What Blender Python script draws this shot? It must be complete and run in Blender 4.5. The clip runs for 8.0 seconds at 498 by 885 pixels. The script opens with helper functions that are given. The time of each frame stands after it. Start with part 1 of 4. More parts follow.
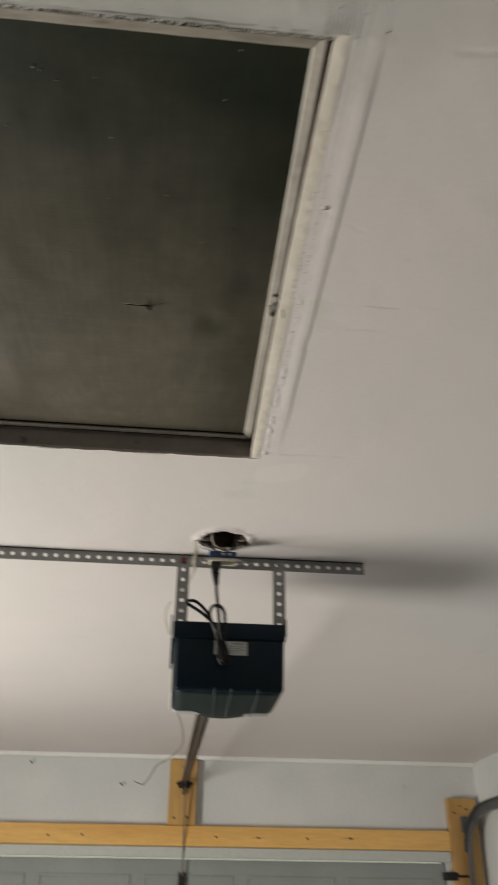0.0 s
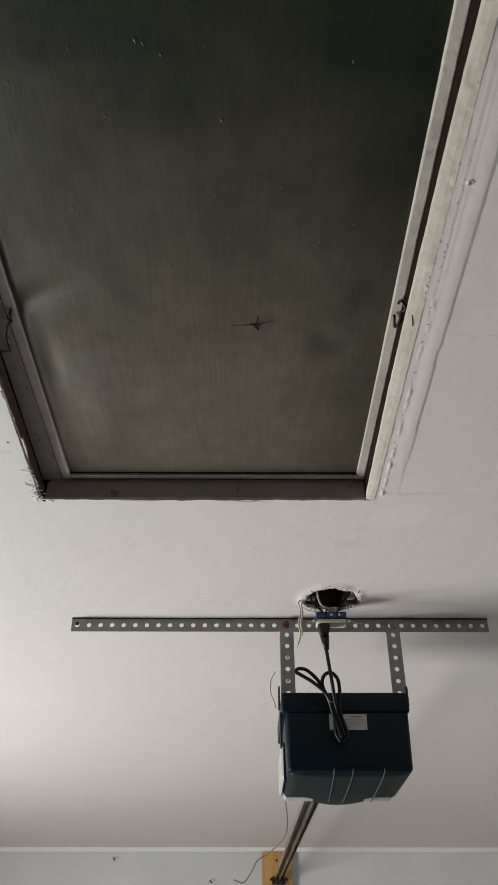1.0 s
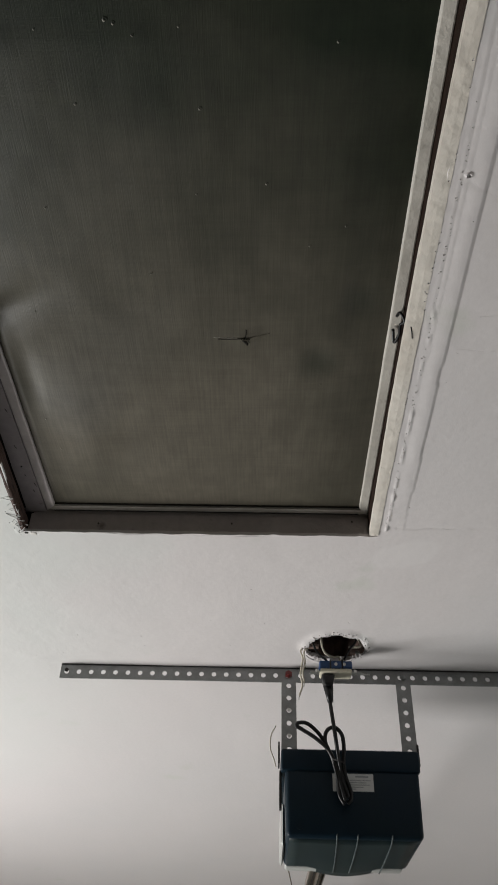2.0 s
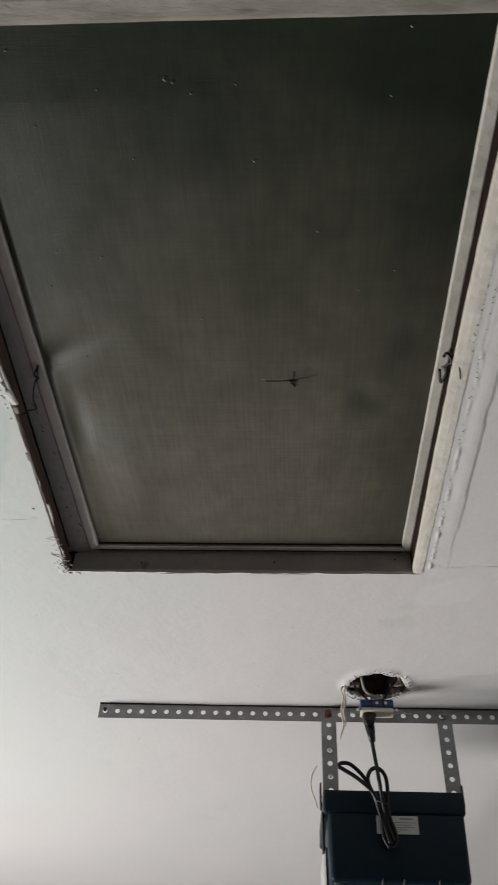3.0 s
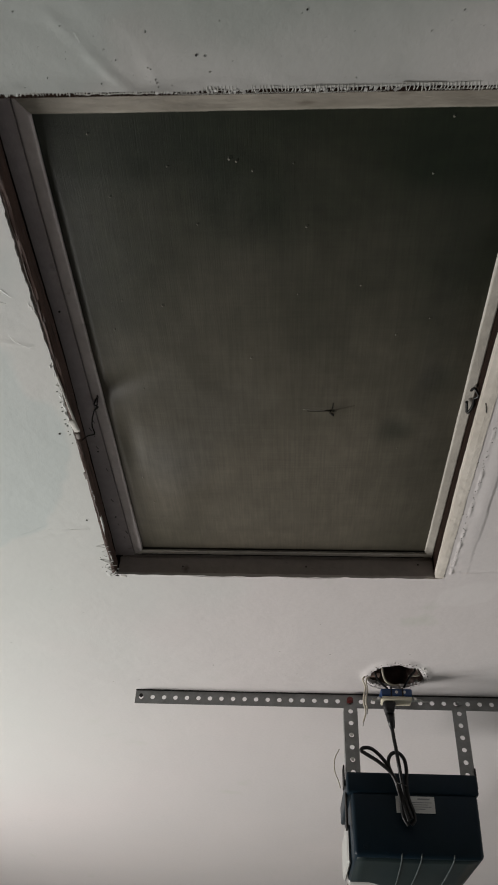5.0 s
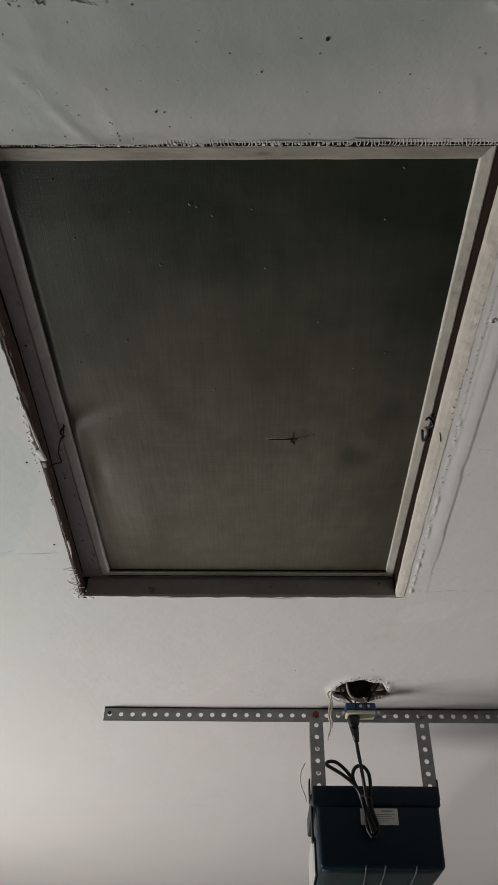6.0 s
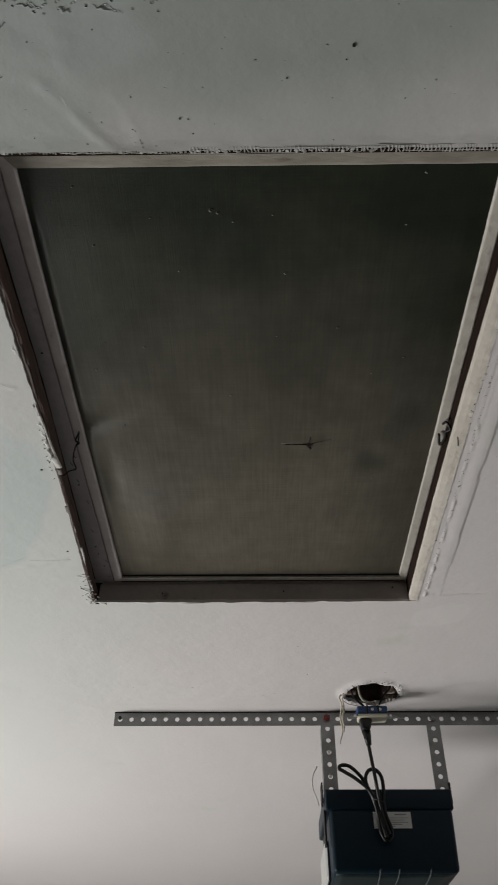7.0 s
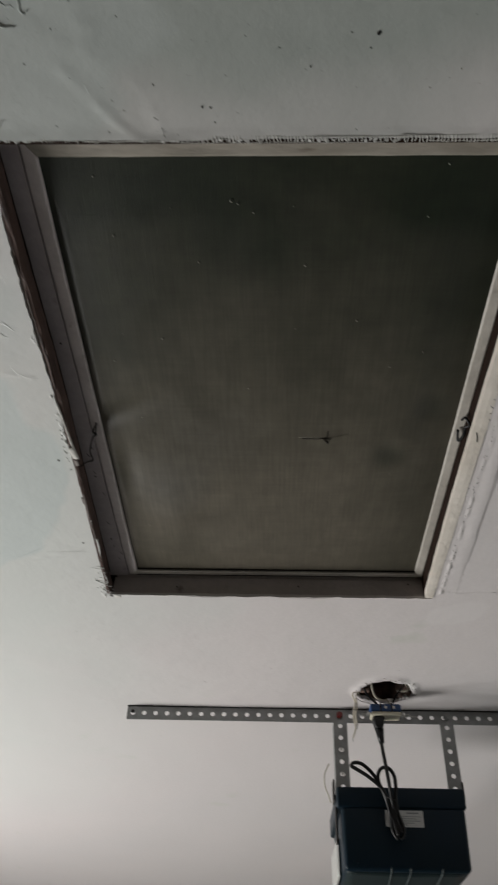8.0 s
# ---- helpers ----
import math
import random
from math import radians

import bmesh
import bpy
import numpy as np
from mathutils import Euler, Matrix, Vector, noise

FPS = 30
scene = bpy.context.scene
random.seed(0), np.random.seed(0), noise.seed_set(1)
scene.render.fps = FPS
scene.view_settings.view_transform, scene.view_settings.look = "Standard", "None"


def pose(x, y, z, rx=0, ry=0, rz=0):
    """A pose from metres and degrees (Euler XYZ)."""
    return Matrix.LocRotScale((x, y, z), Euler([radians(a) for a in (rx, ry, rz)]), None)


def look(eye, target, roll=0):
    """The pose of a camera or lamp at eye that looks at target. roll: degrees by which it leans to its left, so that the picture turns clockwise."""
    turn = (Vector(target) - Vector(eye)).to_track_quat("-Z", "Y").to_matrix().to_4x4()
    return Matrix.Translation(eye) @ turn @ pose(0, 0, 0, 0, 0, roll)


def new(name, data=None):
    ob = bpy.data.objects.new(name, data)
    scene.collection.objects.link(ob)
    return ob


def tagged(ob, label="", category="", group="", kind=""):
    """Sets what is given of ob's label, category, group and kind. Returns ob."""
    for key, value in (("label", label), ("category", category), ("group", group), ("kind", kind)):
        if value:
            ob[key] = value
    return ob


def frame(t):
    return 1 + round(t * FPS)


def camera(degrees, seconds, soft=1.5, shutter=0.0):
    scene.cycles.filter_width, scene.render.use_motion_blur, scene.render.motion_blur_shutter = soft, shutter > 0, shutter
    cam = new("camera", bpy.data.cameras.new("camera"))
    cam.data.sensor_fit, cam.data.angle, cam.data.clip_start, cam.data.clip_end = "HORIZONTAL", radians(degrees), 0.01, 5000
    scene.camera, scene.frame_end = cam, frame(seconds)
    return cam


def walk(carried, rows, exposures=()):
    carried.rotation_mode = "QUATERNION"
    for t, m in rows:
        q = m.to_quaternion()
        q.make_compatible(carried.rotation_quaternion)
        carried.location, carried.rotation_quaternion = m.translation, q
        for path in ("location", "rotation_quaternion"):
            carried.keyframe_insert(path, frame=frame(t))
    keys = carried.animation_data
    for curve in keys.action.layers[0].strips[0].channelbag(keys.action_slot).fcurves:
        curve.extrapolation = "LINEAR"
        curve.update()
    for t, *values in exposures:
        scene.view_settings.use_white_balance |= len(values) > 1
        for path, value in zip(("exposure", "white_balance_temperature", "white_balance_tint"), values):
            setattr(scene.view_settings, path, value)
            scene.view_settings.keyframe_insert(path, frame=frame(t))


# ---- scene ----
cam = camera(35.2, 8.0, soft=1.15, shutter=0.5)
PATH = [
    (0, (-0.158, 0.007, 1.664), (-0.003, 1.722, 2.681), 0.7),
    (0.1, (-0.188, 0.031, 1.666), (-0.052, 1.738, 2.701), 0.3),
    (0.2, (-0.213, 0.045, 1.670), (-0.088, 1.744, 2.718), -0.1),
    (0.3, (-0.230, 0.061, 1.682), (-0.118, 1.749, 2.748), -0.4),
    (0.5, (-0.246, 0.078, 1.694), (-0.157, 1.736, 2.809), -0.6),
    (0.7, (-0.255, 0.111, 1.701), (-0.213, 1.756, 2.837), -0.4),
    (1, (-0.241, 0.171, 1.696), (-0.233, 1.79, 2.871), 0.0),
    (1.2, (-0.23, 0.218, 1.698), (-0.223, 1.817, 2.899), 0.2),
    (2.3, (-0.192, 0.261, 1.711), (-0.262, 1.766, 3.026), 2.4),
    (2.5, (-0.197, 0.251, 1.712), (-0.271, 1.743, 3.042), 2.4),
    (3, (-0.234, 0.245, 1.71), (-0.332, 1.719, 3.058), 2.6),
    (3.5, (-0.288, 0.192, 1.696), (-0.413, 1.662, 3.045), 2.9),
    (3.8, (-0.305, 0.162, 1.682), (-0.432, 1.640, 3.024), 3.1),
    (4, (-0.304, 0.159, 1.692), (-0.431, 1.661, 3.008), 3.2),
    (4.2, (-0.3, 0.16, 1.692), (-0.437, 1.676, 2.989), 3.8),
    (5.5, (-0.275, 0.096, 1.707), (-0.346, 1.622, 2.999), 1.8),
    (6, (-0.27, 0.083, 1.707), (-0.304, 1.6, 3.009), 0.9),
    (6.5, (-0.265, 0.086, 1.711), (-0.286, 1.604, 3.013), 0.4),
    (7, (-0.298, 0.081, 1.716), (-0.322, 1.599, 3.018), 0.2),
    (7.5, (-0.319, 0.088, 1.716), (-0.402, 1.601, 3.021), 1.3),
    (7.8, (-0.311, 0.082, 1.711), (-0.401, 1.591, 3.021), 1.9),
    (8, (-0.301, 0.088, 1.713), (-0.363, 1.608, 3.011), 1.9),
]
walk(cam, [(t, look(eye, target, roll)) for t, eye, target, roll in PATH],
     exposures=[(0, 0.05, 6840, 7.5), (0.5, 0.0, 6590, 7), (1, 0.0, 6390, 8.5), (2.5, -0.05, 6190, 8), (3.5, 0.0, 6190, 8), (4.0, -0.21, 6240, 9), (4.2, -0.22, 6240, 9),
                (5.5, -0.32, 6440, 10), (6.5, -0.32, 6290, 9), (8, -0.28, 6290, 9)])

# ---- light ----
CEIL, FAR, WEST, EAST, SOUTH = 2.40, 4.80, -2.60, 1.62, -1.60
world = bpy.data.worlds.new("sky")
scene.world = world
world.use_nodes = True
wn = world.node_tree
sky = wn.nodes.new("ShaderNodeTexSky")
sky.sky_type, sky.sun_disc = "NISHITA", False
sky.sun_elevation, sky.sun_rotation = radians(35), radians(-60)
wn.links.new(sky.outputs["Color"], wn.nodes["Background"].inputs["Color"])
wn.nodes["Background"].inputs["Strength"].default_value = 0.1
WIN = dict(y0=1.62, y1=2.62, z0=0.20, z1=1.54)
lamp = new("window_daylight", bpy.data.lights.new("window_daylight", "AREA"))
lamp.data.shape, lamp.data.size, lamp.data.size_y = "RECTANGLE", WIN["y1"] - WIN["y0"], WIN["z1"] - WIN["z0"]
lamp.data.energy, lamp.data.color = 118.0, (1.0, 0.965, 0.91)
wy, wz = (WIN["y0"] + WIN["y1"]) / 2, (WIN["z0"] + WIN["z1"]) / 2
lamp.matrix_world = look((WEST - 0.06, wy, wz), (0, wy, wz))


# ---- materials ----
def mat(name, base, rough=0.6, metal=0.0, spots=None, big=None, grain=None, bump=(), stretch=(1, 1, 1), spec=0.5):
    """base colour; big = (scale, colour, amount) cloudy tint; spots = (scale, colour, threshold) dirt;
    grain = (scale, amount) fine value change; bump = rows of (scale, distance in metres)."""
    m = bpy.data.materials.new(name)
    m.use_nodes = True
    t = m.node_tree
    b = t.nodes["Principled BSDF"]
    b.inputs["Roughness"].default_value, b.inputs["Metallic"].default_value = rough, metal
    b.inputs["Specular IOR Level"].default_value = spec
    geo = t.nodes.new("ShaderNodeNewGeometry")
    mp = t.nodes.new("ShaderNodeMapping")
    mp.inputs["Scale"].default_value = stretch
    t.links.new(geo.outputs["Position"], mp.inputs["Vector"])

    def tex(scale, detail=4):
        n = t.nodes.new("ShaderNodeTexNoise")
        n.inputs["Scale"].default_value, n.inputs["Detail"].default_value = scale, detail
        t.links.new(mp.outputs["Vector"], n.inputs["Vector"])
        return n.outputs["Fac"]

    def ramp(fac, lo, hi, amount):
        r = t.nodes.new("ShaderNodeMapRange")
        r.inputs["From Min"].default_value, r.inputs["From Max"].default_value = lo, hi
        r.inputs["To Max"].default_value = amount
        t.links.new(fac, r.inputs["Value"])
        return r.outputs["Result"]

    rgb = t.nodes.new("ShaderNodeRGB")
    rgb.outputs[0].default_value = (*base, 1)
    col = rgb.outputs[0]

    def over(fac, colour, mode="MIX"):
        nonlocal col
        x = t.nodes.new("ShaderNodeMix")
        x.data_type, x.blend_type = "RGBA", mode
        t.links.new(fac, x.inputs["Factor"])
        t.links.new(col, x.inputs["A"])
        x.inputs["B"].default_value = (*colour, 1)
        col = x.outputs["Result"]

    if big:
        over(ramp(tex(big[0], 3), 0.35, 0.65, big[2]), big[1])
    if grain:
        over(ramp(tex(grain[0], 6), 0.3, 0.75, grain[1]), tuple(c * 0.45 for c in base))
    if spots:
        over(ramp(tex(spots[0], 5), spots[2], spots[2] + 0.12, 0.85), spots[1])
    t.links.new(col, b.inputs["Base Color"])
    normal = None
    for scale, dist in bump:
        n = t.nodes.new("ShaderNodeBump")
        n.inputs["Distance"].default_value = dist
        t.links.new(tex(scale, 5), n.inputs["Height"])
        if normal:
            t.links.new(normal, n.inputs["Normal"])
        normal = n.outputs["Normal"]
    if normal:
        t.links.new(normal, b.inputs["Normal"])
    return m


M_CEIL = mat("ceiling_paint", (0.712, 0.668, 0.664), 0.60, big=(1.7, (0.672, 0.641, 0.640), 0.7), grain=(140, 0.08),
             spots=(9, (0.62, 0.61, 0.57), 0.66), bump=((7, 0.0025), (38, 0.00025), (110, 0.0003), (420, 0.00012)))


def tint_patch(m, middle, reach, colour, soft=0.015, amount=0.75, ragged=0.28):
    """Tints a patch of uneven outline round a place."""
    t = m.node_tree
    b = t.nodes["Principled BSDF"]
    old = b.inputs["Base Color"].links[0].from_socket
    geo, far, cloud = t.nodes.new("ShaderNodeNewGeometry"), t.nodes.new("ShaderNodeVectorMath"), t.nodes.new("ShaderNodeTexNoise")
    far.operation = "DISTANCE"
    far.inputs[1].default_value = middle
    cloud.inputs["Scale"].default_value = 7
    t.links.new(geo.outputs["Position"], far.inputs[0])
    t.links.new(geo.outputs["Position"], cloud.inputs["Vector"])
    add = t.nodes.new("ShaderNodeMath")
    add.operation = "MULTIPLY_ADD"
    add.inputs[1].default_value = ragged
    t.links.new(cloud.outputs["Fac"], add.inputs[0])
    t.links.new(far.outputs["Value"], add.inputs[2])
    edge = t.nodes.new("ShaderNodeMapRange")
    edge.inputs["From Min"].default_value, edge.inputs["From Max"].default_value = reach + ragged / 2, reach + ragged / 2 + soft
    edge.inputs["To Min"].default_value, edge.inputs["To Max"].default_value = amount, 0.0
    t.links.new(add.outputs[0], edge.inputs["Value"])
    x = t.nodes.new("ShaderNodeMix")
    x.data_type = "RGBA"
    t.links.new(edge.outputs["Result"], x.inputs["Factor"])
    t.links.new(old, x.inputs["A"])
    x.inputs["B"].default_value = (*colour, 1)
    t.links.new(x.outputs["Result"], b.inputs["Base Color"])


tint_patch(M_CEIL, (-1.05, 1.00, CEIL), 0.42, (0.645, 0.665, 0.642), 0.35, 0.95)
# Cooler, darker tint put in for the cool light on the right.
tint_patch(M_CEIL, (1.30, 1.75, CEIL), 0.62, (0.605, 0.605, 0.618), 0.60, 0.9)
tint_patch(M_CEIL, (-1.75, 1.60, CEIL), 0.80, (0.642, 0.655, 0.636), 0.60, 0.9)
# Grey-green tone of the near ceiling, darkened for the light falling off here.
tint_patch(M_CEIL, (-0.35, -0.60, CEIL), 0.94, (0.365, 0.394, 0.374), 0.26, 1.0)
tint_patch(M_CEIL, (-0.97, 0.92, CEIL), 0.365, (0.555, 0.612, 0.606), 0.012, 0.65, 0.12)
tint_patch(M_CEIL, (-0.84, 0.56, CEIL), 0.20, (0.50, 0.555, 0.55), 0.10, 0.7, 0.16)
tint_patch(M_CEIL, (-0.55, 0.40, CEIL), 0.10, (0.44, 0.475, 0.462), 0.03)
tint_patch(M_CEIL, (-0.02, 1.665, CEIL), 0.05, (0.79, 0.765, 0.755), 0.008, 0.8, 0.12)
tint_patch(M_CEIL, (0.035, 1.352, CEIL), 0.045, (0.76, 0.725, 0.72), 0.010, 0.45, 0.14)
M_PLASTER = mat("bare_plaster", (0.74, 0.72, 0.68), 0.85, grain=(160, 0.35), bump=((150, 0.002),))
M_WALL = mat("wall_paint", (0.63, 0.64, 0.642), 0.65, big=(3, (0.55, 0.57, 0.58), 0.7), grain=(50, 0.1), spots=(6, (0.42, 0.42, 0.41), 0.68),
             bump=((9, 0.002), (200, 0.0003)))
# Unseen south and west walls: dark colour picked to cut bounced light.
M_UNSEEN_WALL = mat("dark_unseen_wall", (0.17, 0.135, 0.10), 0.8, big=(2, (0.12, 0.095, 0.07), 0.9), grain=(40, 0.3), bump=((60, 0.001),))
M_TRIM = mat("white_trim_paint", (0.80, 0.80, 0.79), 0.45, grain=(60, 0.1), bump=((60, 0.001),))
M_FRAME = mat("worn_frame_paint", (0.61, 0.575, 0.52), 0.45, big=(9, (0.46, 0.43, 0.385), 0.9), grain=(90, 0.35),
              spots=(34, (0.17, 0.13, 0.10), 0.66), bump=((40, 0.002), (260, 0.0006)))
# Near rail: frame paint with grime stains, base also darkened for weaker light there.
M_GRIMY_DIM = mat("dim_grimy_frame_paint", (0.40, 0.37, 0.32), 0.5, big=(14, (0.27, 0.245, 0.205), 1.0), grain=(90, 0.5),
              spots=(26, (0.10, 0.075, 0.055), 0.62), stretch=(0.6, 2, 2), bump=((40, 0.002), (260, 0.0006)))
M_FRAY = mat("pale_frayed_thread", (0.42, 0.40, 0.35), 0.8, grain=(300, 0.3))
M_LINING = mat("grey_lining_paint", (0.50, 0.455, 0.445), 0.6, big=(7, (0.40, 0.36, 0.35), 0.8), grain=(80, 0.3),
               spots=(30, (0.08, 0.06, 0.05), 0.68), bump=((40, 0.002), (200, 0.0008)))
M_LINING_DULL = mat("dull_purple_grey_paint", (0.40, 0.358, 0.368), 0.6, big=(7, (0.32, 0.285, 0.292), 0.8), grain=(80, 0.3), spots=(30, (0.07, 0.055, 0.05), 0.68), bump=((40, 0.002), (200, 0.0008)))
M_CREAM = mat("cream_board_edge", (0.80, 0.745, 0.675), 0.5, big=(12, (0.68, 0.62, 0.545), 0.7), grain=(70, 0.2), spots=(40, (0.2, 0.15, 0.1), 0.7),
              bump=((50, 0.003),))
M_BROWN = mat("bare_brown_wood", (0.125, 0.072, 0.056), 0.7, big=(22, (0.075, 0.042, 0.034), 0.9), grain=(60, 0.9), spots=(36, (0.018, 0.011, 0.009), 0.54), stretch=(5, 0.5, 5),
              bump=((60, 0.003),))
# Dark board wood; also the shade strip behind the joint tape.
M_BROWN_DARK = mat("dark_wood_and_gap_shade", (0.024, 0.0135, 0.0095), 0.85, grain=(60, 0.7), stretch=(4, 0.7, 4), bump=((60, 0.003),), spec=0.1)
M_PINE = mat("yellow_pine", (0.84, 0.52, 0.18), 0.30, big=(1.3, (0.62, 0.31, 0.08), 0.8), grain=(26, 0.4), stretch=(0.5, 3, 6),
             bump=((30, 0.001),))
M_PINE_UP = mat("yellow_pine_upright", (0.60, 0.36, 0.12), 0.42, big=(2.5, (0.42, 0.23, 0.08), 0.9), grain=(26, 0.5), stretch=(6, 3, 0.5),
                bump=((30, 0.001),))
M_KNOT = mat("dark_knot_wood", (0.11, 0.048, 0.016), 0.5, grain=(60, 0.6))
M_STEEL = mat("galvanised_steel", (0.30, 0.31, 0.31), 0.48, 0.75, big=(30, (0.22, 0.225, 0.22), 0.8), grain=(200, 0.3), bump=((200, 0.0003),))
M_TRACK = mat("dull_track_steel", (0.16, 0.17, 0.18), 0.5, 0.7, grain=(60, 0.5))
M_RAIL = mat("rail_steel", (0.46, 0.41, 0.36), 0.36, 0.85, big=(5, (0.22, 0.13, 0.08), 0.8), grain=(60, 0.4), spots=(18, (0.10, 0.05, 0.03), 0.6))
M_BLUE = mat("dark_blue_plastic", (0.0036, 0.0130, 0.0240), 0.40, big=(12, (0.006, 0.0155, 0.022), 0.8), grain=(300, 0.2), bump=((500, 0.0003),), spec=0.17)
M_CHASSIS = mat("white_lens_plastic", (0.40, 0.40, 0.385), 0.4, grain=(60, 0.2))
M_BLACK = mat("black_rubber", (0.008, 0.008, 0.009), 0.38, grain=(100, 0.3), spec=0.35)
M_TAPE = mat("painted_tape_thread", (0.54, 0.54, 0.51), 0.8, grain=(300, 0.3))
M_EDGE = mat("grey_board_edge", (0.33, 0.30, 0.285), 0.7, big=(20, (0.24, 0.21, 0.195), 0.9), grain=(120, 0.5), spots=(40, (0.08, 0.06, 0.05), 0.66), bump=((80, 0.002),))
# Left moulding: frame paint tinted and lightened to offset the shade there.
M_MOULD_L = mat("lightened_purple_grey_moulding", (0.78, 0.72, 0.725), 0.5, big=(9, (0.62, 0.565, 0.57), 0.8), grain=(90, 0.3), spots=(34, (0.16, 0.10, 0.085), 0.68), bump=((40, 0.002), (260, 0.0006)))
M_DARK = mat("dark_iron", (0.02, 0.018, 0.017), 0.55, 0.4, grain=(90, 0.4))
# Near-black: shade in gaps and holes, and unseen attic boards.
M_VOID = mat("near_black_void", (0.02, 0.017, 0.014), 0.9, grain=(40, 0.5))
M_RUST = mat("rusty_box", (0.075, 0.046, 0.036), 0.75, 0.1, big=(40, (0.30, 0.20, 0.165), 0.8), grain=(90, 0.4))
M_LABEL = mat("pale_label", (0.50, 0.51, 0.50), 0.4, grain=(80, 0.15))
M_INK = mat("grey_print", (0.20, 0.21, 0.22), 0.5)
M_CHALK = mat("pale_scuff", (0.085, 0.105, 0.105), 0.6, big=(60, (0.02, 0.032, 0.036), 1.0), grain=(300, 0.6))
M_DUSTBLUE = mat("dusty_blue_plastic", (0.0055, 0.0145, 0.0175), 0.5, big=(14, (0.009, 0.0185, 0.0185), 0.9), spots=(70, (0.040, 0.052, 0.052), 0.66), grain=(300, 0.4), spec=0.25)
M_RED = mat("red_bolt_paint", (0.16, 0.015, 0.012), 0.4, grain=(300, 0.4))
M_ZINC = mat("zinc_bolt", (0.5, 0.5, 0.48), 0.35, 0.9)
M_IVORY = mat("ivory_plastic", (0.62, 0.58, 0.46), 0.4, grain=(120, 0.2))
M_OUTBLUE = mat("blue_outlet_body", (0.02, 0.065, 0.19), 0.4, grain=(90, 0.3))
M_CLOTH = mat("old_cloth_wire", (0.58, 0.54, 0.45), 0.75, grain=(200, 0.4))
M_BELL = mat("thin_brown_wire", (0.13, 0.10, 0.075), 0.5)
M_STOP = mat("dull_white_paint", (0.50, 0.52, 0.50), 0.55, grain=(50, 0.2), bump=((60, 0.001),))
M_DOOR = mat("grey_door_paint", (0.27, 0.295, 0.285), 0.5, big=(4, (0.23, 0.255, 0.25), 0.7), grain=(60, 0.12), bump=((90, 0.0008),))
M_FLOOR = mat("concrete_floor", (0.17, 0.165, 0.155), 0.8, big=(1.5, (0.12, 0.118, 0.11), 0.9), grain=(30, 0.3), bump=((30, 0.003),))


def screen_material():
    """Dusty woven cloth: fine threads along the sheet, cloudy dust."""
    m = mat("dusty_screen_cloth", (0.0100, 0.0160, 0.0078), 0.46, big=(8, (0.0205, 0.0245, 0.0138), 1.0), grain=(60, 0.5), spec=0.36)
    t = m.node_tree
    b = t.nodes["Principled BSDF"]
    geo = t.nodes.new("ShaderNodeNewGeometry")
    last = None
    for axis, scale, dist in (("X", 120, 0.0006),):
        w = t.nodes.new("ShaderNodeTexWave")
        w.bands_direction = axis
        w.inputs["Scale"].default_value, w.inputs["Distortion"].default_value = scale, 1.5
        w.inputs["Detail"].default_value, w.inputs["Detail Scale"].default_value = 2, 0.4
        t.links.new(geo.outputs["Position"], w.inputs["Vector"])
        n = t.nodes.new("ShaderNodeBump")
        n.inputs["Distance"].default_value, n.inputs["Strength"].default_value = dist, 0.02
        t.links.new(w.outputs["Fac"], n.inputs["Height"])
        if last:
            t.links.new(last, n.inputs["Normal"])
        last = n.outputs["Normal"]
    for stretch in ((1100, 30, 1), (30, 1100, 1)):
        mp, w = t.nodes.new("ShaderNodeMapping"), t.nodes.new("ShaderNodeTexNoise")
        mp.inputs["Scale"].default_value = stretch
        w.inputs["Scale"].default_value, w.inputs["Detail"].default_value = 1.0, 3
        t.links.new(geo.outputs["Position"], mp.inputs["Vector"])
        t.links.new(mp.outputs["Vector"], w.inputs["Vector"])
        n = t.nodes.new("ShaderNodeBump")
        n.inputs["Distance"].default_value, n.inputs["Strength"].default_value = 0.0008, 0.20
        t.links.new(w.outputs["Fac"], n.inputs["Height"])
        t.links.new(last, n.inputs["Normal"])
        last = n.outputs["Normal"]
    t.links.new(last, b.inputs["Normal"])
    return m


M_SCREEN = screen_material()
# Pale dust towards the far end; also stands in for grazing sheen.
tint_patch(M_SCREEN, (-0.32, 1.12, 2.44), 0.12, (0.112, 0.099, 0.077), 0.47, 1.0)
# Pale dust on the bulge, lightened further as its lit crest.
tint_patch(M_SCREEN, (-0.462, 1.03, 2.43), 0.014, (0.132, 0.125, 0.112), 0.07, 0.7, 0.07)
tint_patch(M_SCREEN, (-0.40, 0.93, 2.43), 0.02, (0.080, 0.076, 0.064), 0.10, 0.4, 0.14)
tint_patch(M_SCREEN, (-0.136, 0.962, 2.432), 0.005, (0.020, 0.026, 0.019), 0.032, 0.5, 0.03)
# Dark spot painted as the shade in the dent here.
tint_patch(M_SCREEN, (-0.088, 0.865, 2.44), 0.004, (0.018, 0.022, 0.018), 0.035, 0.5, 0.05)


